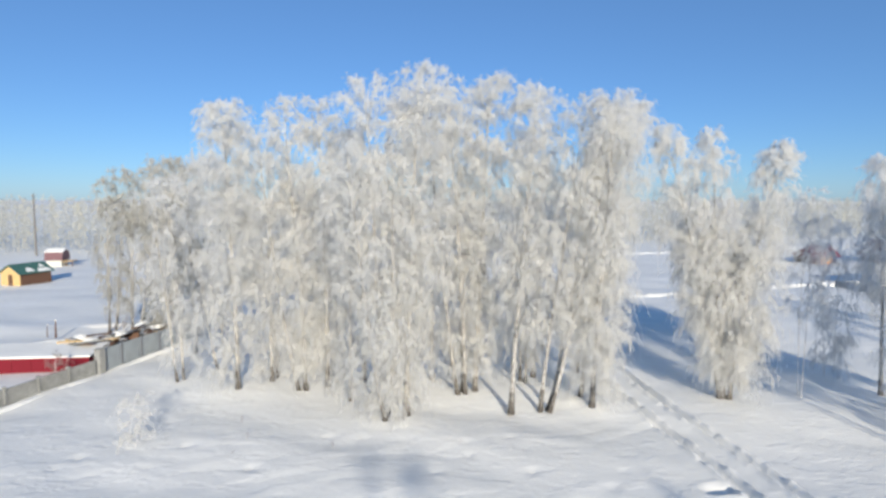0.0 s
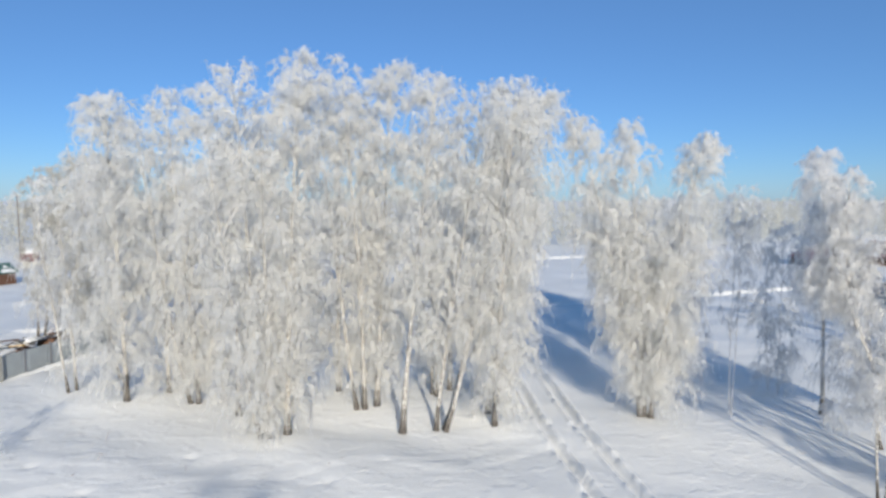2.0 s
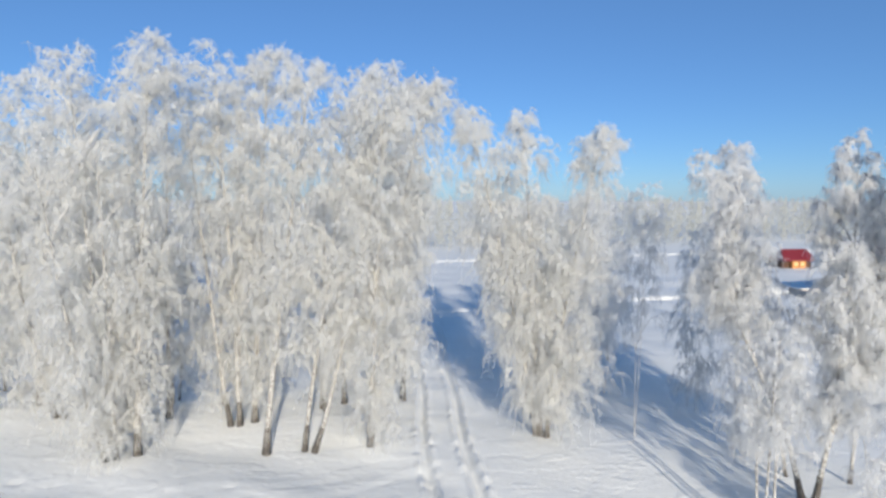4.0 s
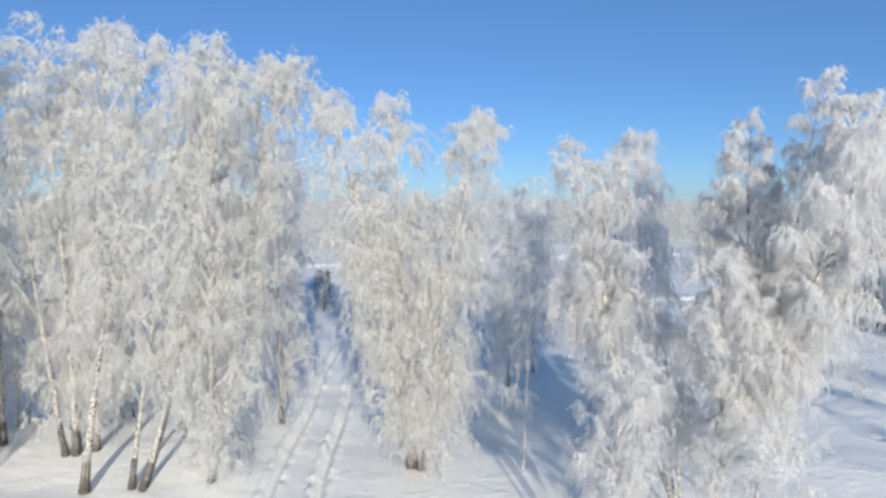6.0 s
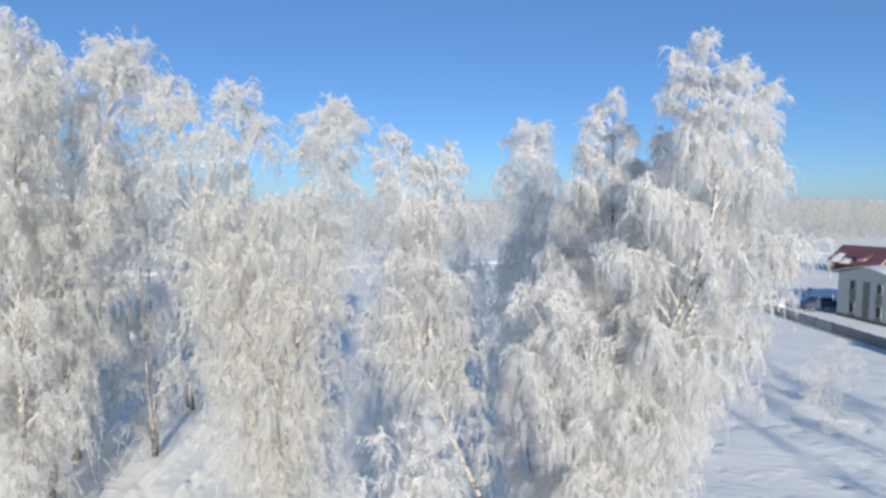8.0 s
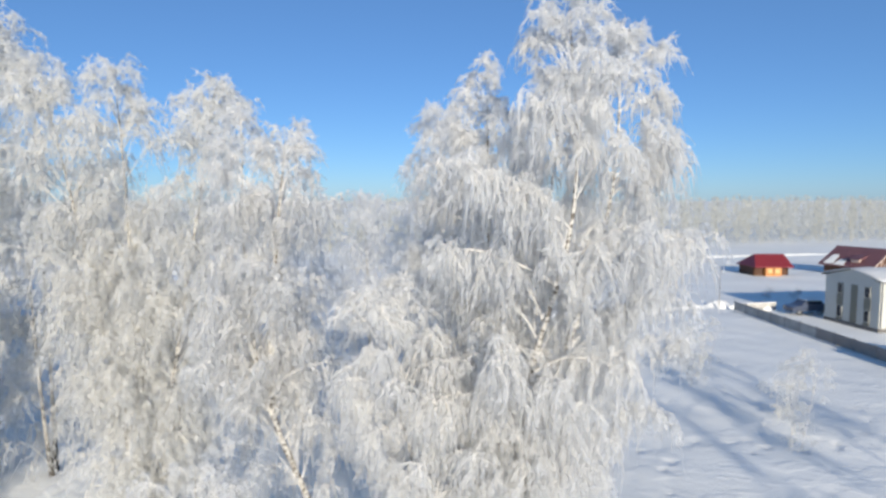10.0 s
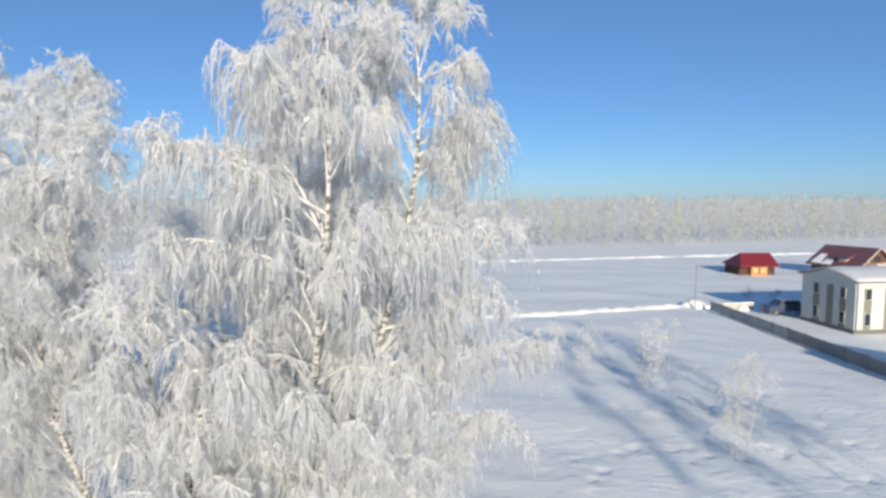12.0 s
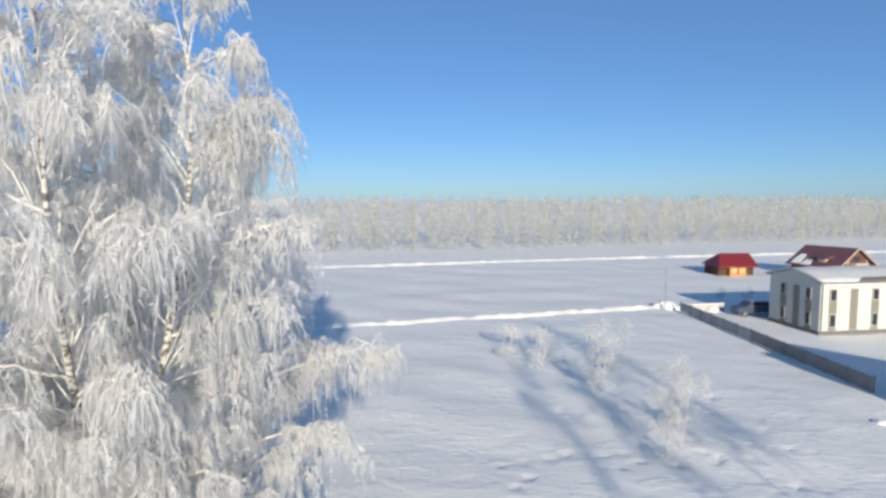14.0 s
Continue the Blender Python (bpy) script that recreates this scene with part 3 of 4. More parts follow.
for i, (at, h, r, lean, stems, n, foot) in enumerate(BEHIND):
    birch(at, h, r * 1.25, 150 + i, lean, foot, stems, n, peak=0.68, twigs=4, blade=0.022, feathers=4, lumps=0.24)

# the clump beside the tyre tracks and the trees behind it
CLUMP = (
    ((15.65, 33.1), 19.2, 2.0, (-4.1, 1.1), 1, 155, 0.32),
    ((15.9, 33.1), 19.2, 2.1, (-1.3, 0.8), 1, 220, 0.08),
    ((16.2, 32.85), 18.2, 2.1, (2.8, -0.1), 1, 235, 0.07),
    ((27.6, 33.2), 17.4, 1.6, (-0.6, 0.5), 1, 135, 0.42),
    ((24.5, 49.5), 13.8, 2.4, (0.0, 0.0), 2, 112, 0.16),
    ((22.4, 46.0), 14.2, 2.2, (0.0, 0.0), 1, 102, 0.16),
)
# the back trees get paler rime and twigs to lift their shaded crowns
for i, (at, h, r, lean, stems, n, foot) in enumerate(CLUMP):
    birch(at, h, r * 1.25, 200 + i, lean, foot, stems, n, peak=0.42, lumps=0.18, frost=FROST_NEAR if i > 2 else FROST, wood=TWIG_WHITE if i > 2 else TWIG_OLIVE)

# the near trees at the edge of the open field
near = dict(frost=FROST_NEAR, thick=0.012, secs=9, twigs=10, feathers=3.2, hair=0.108, blade=0.0158, tassel=0.32, hang=1.15, fan=0.85, bends=3, lumps=0.26, trunk_r=0.0065, peak=0.42, follow=0.3, stray=0.65, wood=TWIG_WHITE)
birch((26.9, 25.0), 18.1, 2.6, 302, start=0.24, sprays=440, limbs=70,
      boughs=((1, 14.0, 8, 2.4, 0.0), (1, 11.8, 0, 3.6, 0.1), (3, 12.2, -25, 3.9, 0.1), (3, 13.3, 218, 4.0, 0.06), (2, 12.6, 170, 2.6, 0.15), (2, 10.5, 190, 3.0, 0.2), (0, 9.6, 10, 3.4, 0.25), (3, 10.6, 240, 3.2, 0.2),
              (2, 14.2, 215, 2.6, 0.1), (2, 13.4, 172, 2.9, 0.02), (2, 15.2, 165, 1.4, 0.05), (2, 14.9, 20, 1.4, 0.1), (2, 14.6, 265, 1.5, 0.1), (2, 12.2, 185, 3.2, 0.1), (2, 12.0, 235, 3.6, 0.15), (3, 12.2, 205, 3.8, 0.15), (3, 9.4, 215, 3.8, 0.25), (0, 8.6, 225, 3.6, 0.25), (3, 14.8, 235, 2.4, 0.1),
              (1, 13.6, 14, 2.3, 0.0), (1, 15.4, 8, 1.5, 0.05), (1, 15.8, 190, 1.5, 0.1), (1, 14.2, -14, 1.9, 0.1), (1, 10.6, -8, 3.4, 0.15), (1, 9.6, 20, 3.2, 0.2), (3, 10.2, -30, 3.6, 0.2)),
      ways=([(0, 0, 0), (0.6, 0, 3.3), (1.75, 0, 6.6), (2.6, -0.4, 12.0), (3.05, -0.95, 18.0)], [(1.75, 0, 6.6), (3.2, -0.6, 10.5), (4.0, -1.0, 14.0), (4.0, -1.2, 17.5)],
            [(1.75, 0, 6.6), (1.5, 0.4, 11.0), (1.4, 0.5, 16.7)], [(1.75, 0, 6.6), (2.2, -1.6, 10.0), (2.8, -2.9, 13.5), (2.7, -2.7, 17.2)],
            [(0.6, 0, 3.3), (0.1, -0.9, 6.5), (-0.5, -1.8, 9.5), (-0.7, -2.2, 12.0)]), **near)
birch((30.0, 27.0), 11.6, 1.8, 307, (0.8, 0.3), 0.2, 1, 100, limbs=22, boughs=((0, 9.0, 3, 5.4, 0.2), (0, 7.6, -14, 4.6, 0.3), (0, 9.4, 30, 3.4, 0.3)), **near)
mid = dict(frost=FROST_NEAR, thick=0.013, secs=10, twigs=6, feathers=4, hair=0.12, blade=0.0165, tassel=0.36, fan=1.15, hang=1.1, lumps=0.3, peak=0.4, follow=0.4, stray=0.6, wood=TWIG_WHITE)
birch((26.6, 25.4), 16.5, 2.35, 303, start=0.30, sprays=185, ways=([(0, 0, 0), (-1.2, -0.35, 3.4), (-3.5, -0.2, 8.6), (-4.2, 0.4, 12.0), (-4.55, 1.4, 16.3)],
      [(-3.5, -0.2, 8.6), (-3.45, 0.3, 12.0), (-3.2, 0.7, 15.4)]), **mid)
birch((27.4, 28.0), 10.5, 2.3, 304, (-1.0, 1.0), 0.2, 2, 80, **mid)
young = dict(frost=FROST_NEAR, thick=0.010, secs=10, twigs=6, feathers=4.5, hair=0.09, blade=0.0145, tassel=0.32, fan=1.0, hang=0.9, lumps=0.35, wood=TWIG_WHITE, group="young birches")
birch((22.6, 21.6), 9.2, 1.9, 305, (0.3, 0), 0.42, 3, 90, **young)
birch((26.0, 19.4), 7.6, 2.4, 306, (0.3, 0), 0.1, 3, 100, **young)
# slight frosted birches in the gap behind them
for i, (x, y, h, n) in enumerate(((21.5, 33.0, 15.0, 46), (26.8, 37.4, 12.4, 92), (21.4, 40.0, 10.5, 46), (26.2, 30.6, 6.0, 28), (19.2, 43.0, 9.0, 42))):
    birch((x, y), h, 1.9, 380 + i, (0.4, 0.2), 0.4 if h > 14 else 0.08, 2, n, trunk_r=0.0022, hair=0.12, lumps=0.4, frost=FROST_NEAR, limbs=14, wood=TWIG_WHITE,
          label="slight young birch white with rime in the snow", group="young birches")
# trees beside and behind the flyer's way, known by their shadows on the snow
for i, (x, y, h, low) in enumerate(((51.0, 12.0, 17.0, 0.35), (53.0, 24.0, 15.6, 0.4), (48.2, 8.0, 16.5, 0.5), (56.0, 17.0, 17.0, 0.5), (-0.9, -21.2, 14.2, 0.3), (1.3, -20.8, 14.0, 0.3), (14.0, -25.5, 14.0, 0.3))):
    birch((x, y), h, 1.6, 340 + i, (0.3, 0.0), low, 1, 30 if h > 15 else 46, 6, 3, peak=0.5, lumps=0.5, trunk_r=0.0022 if h > 15 else 0.0074, limbs=14)
# thin saplings on the field
for i, (x, y, h) in enumerate(((46.2, 43.2, 5.6), (45.1, 54.5, 4.8), (47.6, 58.5, 4.2), (48.0, 47.5, 3.2), (41.8, 59.5, 3.4), (39.4, 62.5, 3.0), (-21.7, 26.9, 2.8))):
    birch((x, y), h, 1.25, 320 + i, (0.2, 0.1), 0.05, 3, 60 if h > 4.5 else 34, 6, 5, 0.30, 0.3, 0.004, 8, 0.13, 0.008, fan=1.1, frost=FROST_THIN, wood=TWIG_WHITE, trunk_r=0.0012, limbs=10,
          label="thin bare sapling lightly frosted in the snow field", group="saplings")



def dry_stalk(x, y, h, turn, seed):
    """A withered weed stem that pokes out of the snow, bent over, with two or three side stems."""
    rng = np.random.default_rng(seed)
    t = thing("dry_stalk", (x, y, 0), turn, "withered brown weed stalk poking out of the snow", "weed", "dry stalks")
    line = sagging(np.array([[0, 0, -0.12]]), np.array([[0.25, 0.05, 0.97]]), np.array([1.25 * h]), np.array([0.35]), 7)
    line[:, 1:] += rng.normal(0, 0.02, (1, 6, 3))
    part("stem", fast_mesh("stem", *tubes(line, np.linspace(0.016, 0.006, 7)[None], 5), LIMB_DARK), t)
    for s in (0.45, 0.65, 0.82):
        p0, d = along(line, np.zeros(1, int), np.array([s]))
        side = sagging(p0, unit(d + rng.normal(0, 0.6, (1, 3))), np.array([0.4 * h]), np.array([0.3]), 4)
        part("side_stem", fast_mesh("side_stem", *tubes(side, np.linspace(0.010, 0.004, 4)[None], 4), LIMB_DARK), t)


for i, (x, y, h, turn) in enumerate(((-16.6, 30.2, 1.0, 80), (-15.9, 25.6, 0.6, 10), (-15.5, 27.3, 1.1, 60), (-10.5, 26.1, 0.8, 30), (-2.5, 27.1, 0.6, 140), (-3.1, 26.6, 0.5, 200))):
    dry_stalk(x, y, h, turn, 390 + i)


# ---- buildings and fences by the open field ----
def facade_strip(house, x, along_left, windows):
    """A tall olive strip in the wall; with windows, glass above and below a panel, in thin frames."""
    host = new("window_strip" if windows else "wall_strip")
    host.parent = house
    host.matrix_basis = pose(0, 0, 0, 0, 0, 90) @ pose(x, 0, 0) if along_left else pose(x, 0, 0)
    sgn = 1 if along_left else -1
    y0, y1 = (0.0, 0.05) if along_left else (-0.05, 0.0)
    boxes("panel", PANEL_GREY, host, (-0.48, min(y0, y1), 0.5, 0.48, max(y0, y1), 5.2), bevel=0.01)
    if windows:
        for z0, z1 in ((0.95, 2.3), (3.9, 5.1)):
            yy = sgn * 0.07
            boxes("pane", WINDOW_DARK, host, (-0.36, min(0, yy), z0, 0.36, max(0, yy), z1), bevel=0.01)
            yf = sgn * 0.10
            boxes("frame", PLASTER, host, (-0.42, min(0, yf), z0 - 0.06, -0.36, max(0, yf), z1 + 0.06), (0.36, min(0, yf), z0 - 0.06, 0.42, max(0, yf), z1 + 0.06),
                  (-0.36, min(0, yf), z1, 0.36, max(0, yf), z1 + 0.06), (-0.36, min(0, yf), z0 - 0.06, 0.36, max(0, yf), z0), bevel=0.0)


def white_house():
    h = thing("house", (70.5, 71.4, 0), 9.8, "two-storey cream plaster house with tall window strips and snowy roof", "house")
    h.scale = (0.87, 0.87, 0.87)
    w, d = 18.0, 8.1
    boxes("plinth", PLINTH, h, (-0.06, -0.06, -0.2, w, d + 0.06, 0.45), bevel=0.03, label="dark stone plinth")
    boxes("wall", PLASTER, h, (0, 0, 0.45, w, d, 5.9), bevel=0.03, label="cream plaster wall")
    for x, win in ((1.6, True), (4.25, False), (6.95, True), (9.6, False), (12.3, True), (14.9, False)):
        facade_strip(h, x, False, win)
    for y, win in ((1.7, True), (3.6, False), (5.7, True)):
        facade_strip(h, y, True, win)
    boxes("eave", METAL, h, (-0.3, -0.5, 5.9, w + 0.5, -0.02, 6.02), (-0.3, d + 0.02, 5.9, w + 0.5, d + 0.5, 6.02), bevel=0.03, label="dark eave")
    for x0 in (0.0, w - 0.14):
        verts = [(x, y, z) for x in (x0, x0 + 0.14) for y, z in ((0, 5.9), (d, 5.9), (d / 2, 7.05))]
        part("gable", mesh_of("gable", verts, [(2, 1, 0), (3, 4, 5), (1, 4, 3, 0), (2, 5, 4, 1), (0, 3, 5, 2)], PLASTER), h, "cream plaster gable")
    n = 17                                     # the snow lies unevenly, thinner along the eave
    prof = [(-0.55, 6.03, 0.10), (0.6, 6.30, 0.15), (2.0, 6.68, 0.17), (d / 2, 7.08, 0.16), (d - 2.0, 6.68, 0.17), (d - 0.6, 6.30, 0.15), (d + 0.55, 6.03, 0.10)]
    verts = []
    for i in range(n):
        x = -0.35 + (w + 0.9) * i / (n - 1)
        for j, (y, z, t) in enumerate(prof):
            verts.append((x, y, z))
            verts.append((x, y, z + t * (1 + 0.35 * math.sin(2.1 * i + 1.3 * j))))
    m = 2 * len(prof)
    quads = []
    for i in range(n - 1):
        for j in range(len(prof) - 1):
            k = i * m + 2 * j
            quads += [(k + 1, k + m + 1, k + m + 3, k + 3), (k, k + 2, k + m + 2, k + m)]
        quads += [(i * m, (i + 1) * m, (i + 1) * m + 1, i * m + 1), (i * m + m - 2, i * m + m - 1, (i + 1) * m + m - 1, (i + 1) * m + m - 2)]
    for e in (0, (n - 1) * m):
        quads += [(e + 2 * j, e + 2 * j + 1, e + 2 * j + 3, e + 2 * j + 2) for j in range(len(prof) - 1)]
    part("snow_roof", fast_mesh("snow_roof", np.array(verts), np.array(quads), np.zeros((0, 3), int), THIN_SNOW), h, "low gable roof under thin snow")
    verts = [(4.2, -0.6, 6.0), (9.8, -0.6, 6.0), (9.2, 0.35, 6.45), (5.4, 0.2, 6.42), (4.2, -0.6, 6.15), (9.8, -0.6, 6.15), (9.2, 0.35, 6.47), (5.4, 0.2, 6.44)]
    part("bare_roof", mesh_of("bare_roof", verts, [(4, 5, 6, 7), (3, 2, 1, 0), (0, 1, 5, 4), (1, 2, 6, 5), (2, 3, 7, 6), (3, 0, 4, 7)], PLINTH), h, "dark grey roof edge where the snow slid off")
    boxes("downpipe", METAL, h, (0.12, -0.16, 0.4, 0.22, -0.06, 5.9), bevel=0.02)


def gable_roof(name, parent, x0, x1, y0, y1, z0, z1, over, mat, hip=0.0):
    """A pitched roof with thickness; hip pulls in the first end of its ridge."""
    ym = (y0 + y1) / 2
    a, b = x0 - over, x1 + over
    up = [(a, y0 - over, z0), (b, y0 - over, z0), (b, ym, z1), (a + hip, ym, z1), (b, y1 + over, z0), (a, y1 + over, z0)]
    verts = up + [(x, y, z - 0.16) for x, y, z in up]
    faces = [(0, 1, 2, 3), (3, 2, 4, 5), (7, 6, 9, 8), (9, 11, 10, 8), (0, 6, 7, 1), (1, 7, 8, 2), (2, 8, 10, 4), (4, 10, 11, 5)]
    faces += [(0, 3, 5), (6, 11, 9), (5, 11, 6, 0)] if hip else [(0, 3, 9, 6), (3, 5, 11, 9)]
    ob = part(name, mesh_of(name, verts, faces, mat), parent)
    n = int((b - a) / 0.6)
    seams = []
    for i in range(1, n):
        x = a + (b - a) * i / n
        t = min(1.0, (x - a) / hip) if hip else 1.0
        for ye in (y0 - over, y1 + over):
            p = np.array([[x, ye, z0 + 0.02], [x, ye + (ym - ye) * t, z0 + (z1 - z0) * t + 0.02]])
            seams.append(tubes(p[None], np.array([[0.025, 0.025]]), 4, False))
    tagged(part("seams", fast_mesh("seams", *join(*seams), mat, False), ob), kind="stuff")
    return ob


def logs(parent, x0, x1, y0, y1, z1, mat, r=0.14):
    """Walls of round logs, crossing at the corners."""
    n = int(z1 / (2 * r))
    for i in range(n):
        z = r + i * 2 * r
        for p, q in (((x0 - 0.2, y0), (x1 + 0.2, y0)), ((x0 - 0.2, y1), (x1 + 0.2, y1)), ((x0, y0 - 0.2), (x0, y1 + 0.2)), ((x1, y0 - 0.2), (x1, y1 + 0.2))):
            path = np.array([[(*p, z), (*q, z)]])
            part("log", fast_mesh("log", *tubes(path, np.full((1, 2), r * 1.03), 8, False), mat), parent)


def red_cabin():
    h = thing("cabin", (80.6, 116.0, 0), 2, "small orange log cabin with a dark red metal roof", "cabin")
    logs(h, 0, 5.8, 0.6, 5.4, 1.7, DARK_WOOD)
    boxes("bay", LOG, h, (1.5, -0.4, 0, 4.3, 0.5, 1.65), bevel=0.03, label="bright orange log bay")
    for x in (1.85, 3.15):
        boxes("shutter", BOARD, h, (x, -0.46, 0.55, x + 0.75, -0.40, 1.3), bevel=0.01, label="yellow board shutter")
    boxes("post", DARK_WOOD, h, (2.84, -0.47, 0.0, 2.96, -0.40, 1.62), bevel=0.01)
    boxes("inner_wall", DARK_WOOD, h, (0.15, 0.75, 0, 5.65, 5.25, 1.9), bevel=0.0)
    gable_roof("roof", h, -0.1, 5.9, -0.2, 5.6, 1.7, 3.7, 0.4, ROOF_RED, hip=1.5)


def gable_house():
    h = thing("country_house", (94.6, 121.0, 0), -66, "timber house with a broad maroon metal gable roof", "house")
    boxes("wall", DARK_WOOD, h, (0.4, 0.6, -0.1, 8.8, 9.4, 1.8), bevel=0.03)
    roof = gable_roof("roof", h, 0, 9.2, 0, 10.0, 1.75, 4.9, 0.2, ROOF_BROWN)
    verts = [(8.95, 0.8, 1.7), (8.95, 9.2, 1.7), (8.95, 5.0, 4.55), (8.8, 0.8, 1.7), (8.8, 9.2, 1.7), (8.8, 5.0, 4.55)]
    part("gable", mesh_of("gable", verts, [(0, 1, 2), (5, 4, 3), (0, 3, 4, 1), (1, 4, 5, 2), (2, 5, 3, 0)], DARK_WOOD), h, "dark board gable")
    for y0 in (-0.25, 10.25):
        path = np.array([[(9.45, y0, 1.62), (9.45, 5.0, 4.92)]])
        part("barge_board", fast_mesh("barge_board", *tubes(path, np.full((1, 2), 0.13), 4, False), TRIM, False), h, "pale pinkish barge board")
    for y in (2.6, 7.4):
        boxes("post", TRIM, h, (9.0, y - 0.09, 1.0, 9.18, y + 0.09, 2.9), bevel=0.01)
    boxes("balcony", TRIM, h, (8.96, 3.4, 1.7, 9.9, 6.6, 2.4), bevel=0.02, label="pale timber balcony")
    boxes("pane", WINDOW_DARK, h, (8.96, 4.2, 2.6, 9.02, 5.8, 3.5), bevel=0.01)
    boxes("dormer", TRIM, h, (5.0, 0.9, 1.9, 6.4, 2.6, 3.0), bevel=0.02, label="pale timber dormer")
    slab("dormer_roof", ROOF_BROWN, h, [(4.7, 0.5), (6.7, 0.5), (6.7, 3.6), (4.7, 3.6)], 3.0, [3.1, 3.1, 3.9, 3.9])
    for x0, x1, a0, a1 in ((0.6, 2.4, 0.05, 0.5), (2.6, 4.4, 0.02, 0.28)):
        up = [(x, -0.2 + 5.2 * a, 1.75 + 3.15 * a + lift) for lift in (0.03, 0.12) for x, a in ((x0, a0), (x1, a0), (x1 - 0.4, a1), (x0 + 0.3, a1))]
        part("snow_patch", mesh_of("snow_patch", up, [(4, 5, 6, 7), (3, 2, 1, 0), (0, 1, 5, 4), (1, 2, 6, 5), (2, 3, 7, 6), (3, 0, 4, 7)], SNOW), roof, "patch of snow left on the roof")


# unseen block added beside the yard to throw shade inside the fence
def garage():
    g = thing("garage", (64.0, 49.9, 0), -49, "unseen grey snow-topped block added to shade the yard", "garage")
    boxes("wall", CONCRETE, g, (0, 0, -0.1, 12.0, 5.6, 4.0), bevel=0.03)
    boxes("door", METAL, g, (0.6, -0.06, 0, 3.4, 0.0, 2.3), (4.2, -0.06, 0, 7.0, 0.0, 2.3), bevel=0.01)
    boxes("snow_roof", SNOW, g, (-0.2, -0.2, 4.01, 12.2, 5.8, 4.25), bevel=0.1, label="even snow on the roof")


def field_fence():
    a, b = Vector((61.8, 83.7, 0)), Vector((63.8, 54.1, 0))
    n = 12
    step = (b - a) / n
    f = thing("fence", a, math.degrees(math.atan2(step.y, step.x)), "weathered sheet fence with posts along the snowy yard, near panels toned as shaded", "fence")
    L = step.length
    for i in range(n + 1):
        boxes("post", METAL, f, (i * L - 0.05, -0.05, -0.1, i * L + 0.05, 0.05, 1.24), bevel=0.01)
    # far panels coloured as if lit; near ones dark sheet, deepened as shade
    for i in range(n):
        boxes("panel", FENCE_SHADED if i > 5 else FENCE_GREY, f, (i * L + 0.06, -0.02, 0.06, (i + 1) * L - 0.06, 0.02, 1.12), bevel=0.0)
        boxes("rail", METAL, f, (i * L + 0.06, -0.05, 0.9, (i + 1) * L - 0.06, -0.021, 0.96), bevel=0.0)
        boxes("rib", FENCE_SHADED if i > 5 else FENCE_GREY, f, *[(i * L + 0.06 + (L - 0.12) * j / 9 - 0.02, 0.021, 0.06, i * L + 0.06 + (L - 0.12) * j / 9 + 0.02, 0.05, 1.12) for j in range(1, 9)], bevel=0.0)
    g = thing("fence", (62.6, 83.4, 0), 12, "short weathered grey slab wall beside the gateway", "fence")
    for i in range(2):
        boxes("panel", FENCE_GREY, g, (0.5 + i * 2.1, -0.05, -0.1, 2.55 + i * 2.1, 0.05, 0.8), bevel=0.01)
    boxes("snow_cap", SNOW, g, (0.45, -0.12, 0.8, 4.7, 0.12, 0.9), bevel=0.05, label="strip of snow along the top")


def car():
    c = thing("car", (69.1, 81.6, 0.02), 188, "dark blue-grey parked off-road car beside the house", "car")
    side = [(-2.2, 0.45), (-2.2, 0.95), (-1.9, 1.05), (-1.5, 1.62), (0.5, 1.66), (1.15, 1.12), (2.1, 0.98), (2.25, 0.75), (2.2, 0.4)]
    verts = [(x, s * (0.88 if z < 1.2 else 0.72), z) for s in (-1, 1) for x, z in side]
    n = len(side)
    faces = [list(range(n)), list(range(2 * n - 1, n - 1, -1))] + [(i, n + i, n + (i + 1) % n, (i + 1) % n) for i in range(n)]
    body = part("body", mesh_of("body", verts, [f[::-1] for f in faces], CAR_PAINT), c)
    for s in (-1, 1):
        boxes("side_window", WINDOW_DARK, body, (-1.35, s * 0.80 - 0.03, 1.12, 0.5, s * 0.80 + 0.03, 1.52), bevel=0.02)
        boxes("headlight", METAL, body, (2.12, s * 0.6 - 0.18, 0.72, 2.27, s * 0.6 + 0.18, 0.88), bevel=0.02)
        for x in (-1.35, 1.4):
            path = np.array([[(x, s * 0.92, 0.36), (x, s * 0.68, 0.36)]])
            wheel = part("wheel", fast_mesh("wheel", *tubes(path, np.full((1, 2), 0.36), 16, False), TYRE), c)
            verts2 = [(x + 0.22 * math.cos(a), s * 0.925, 0.36 + 0.22 * math.sin(a)) for a in np.arange(12) * math.pi / 6]
            part("rim", mesh_of("rim", verts2, [list(range(12))[::s]], METAL), wheel)
    slab("snow_cap", SNOW, c, [(-1.5, -0.68), (0.45, -0.68), (0.45, 0.68), (-1.5, 0.68)], 1.64, [1.70, 1.74, 1.74, 1.70], "thin snow on the roof")


def pole(x, y, h, r, label, name="utility_pole", arm=True):
    p = thing(name, (x, y, 0), 0, label, "pole")
    part("shaft", fast_mesh("shaft", *tubes(np.array([[(0, 0, -0.1), (0, 0, h / 2), (0, 0, h)]]), np.array([[r, r * 0.85, r * 0.7]]), 8, False), PLINTH if arm else METAL), p)
    if arm:
        boxes("crossarm", METAL, p, (-0.7, -0.05, h - 0.5, 0.7, 0.05, h - 0.38), bevel=0.01)
        for i in (-0.6, 0.0, 0.6):
            boxes("insulator", PLASTER, p, (i - 0.04, -0.04, h - 0.38, i + 0.04, 0.04, h - 0.22), bevel=0.01)


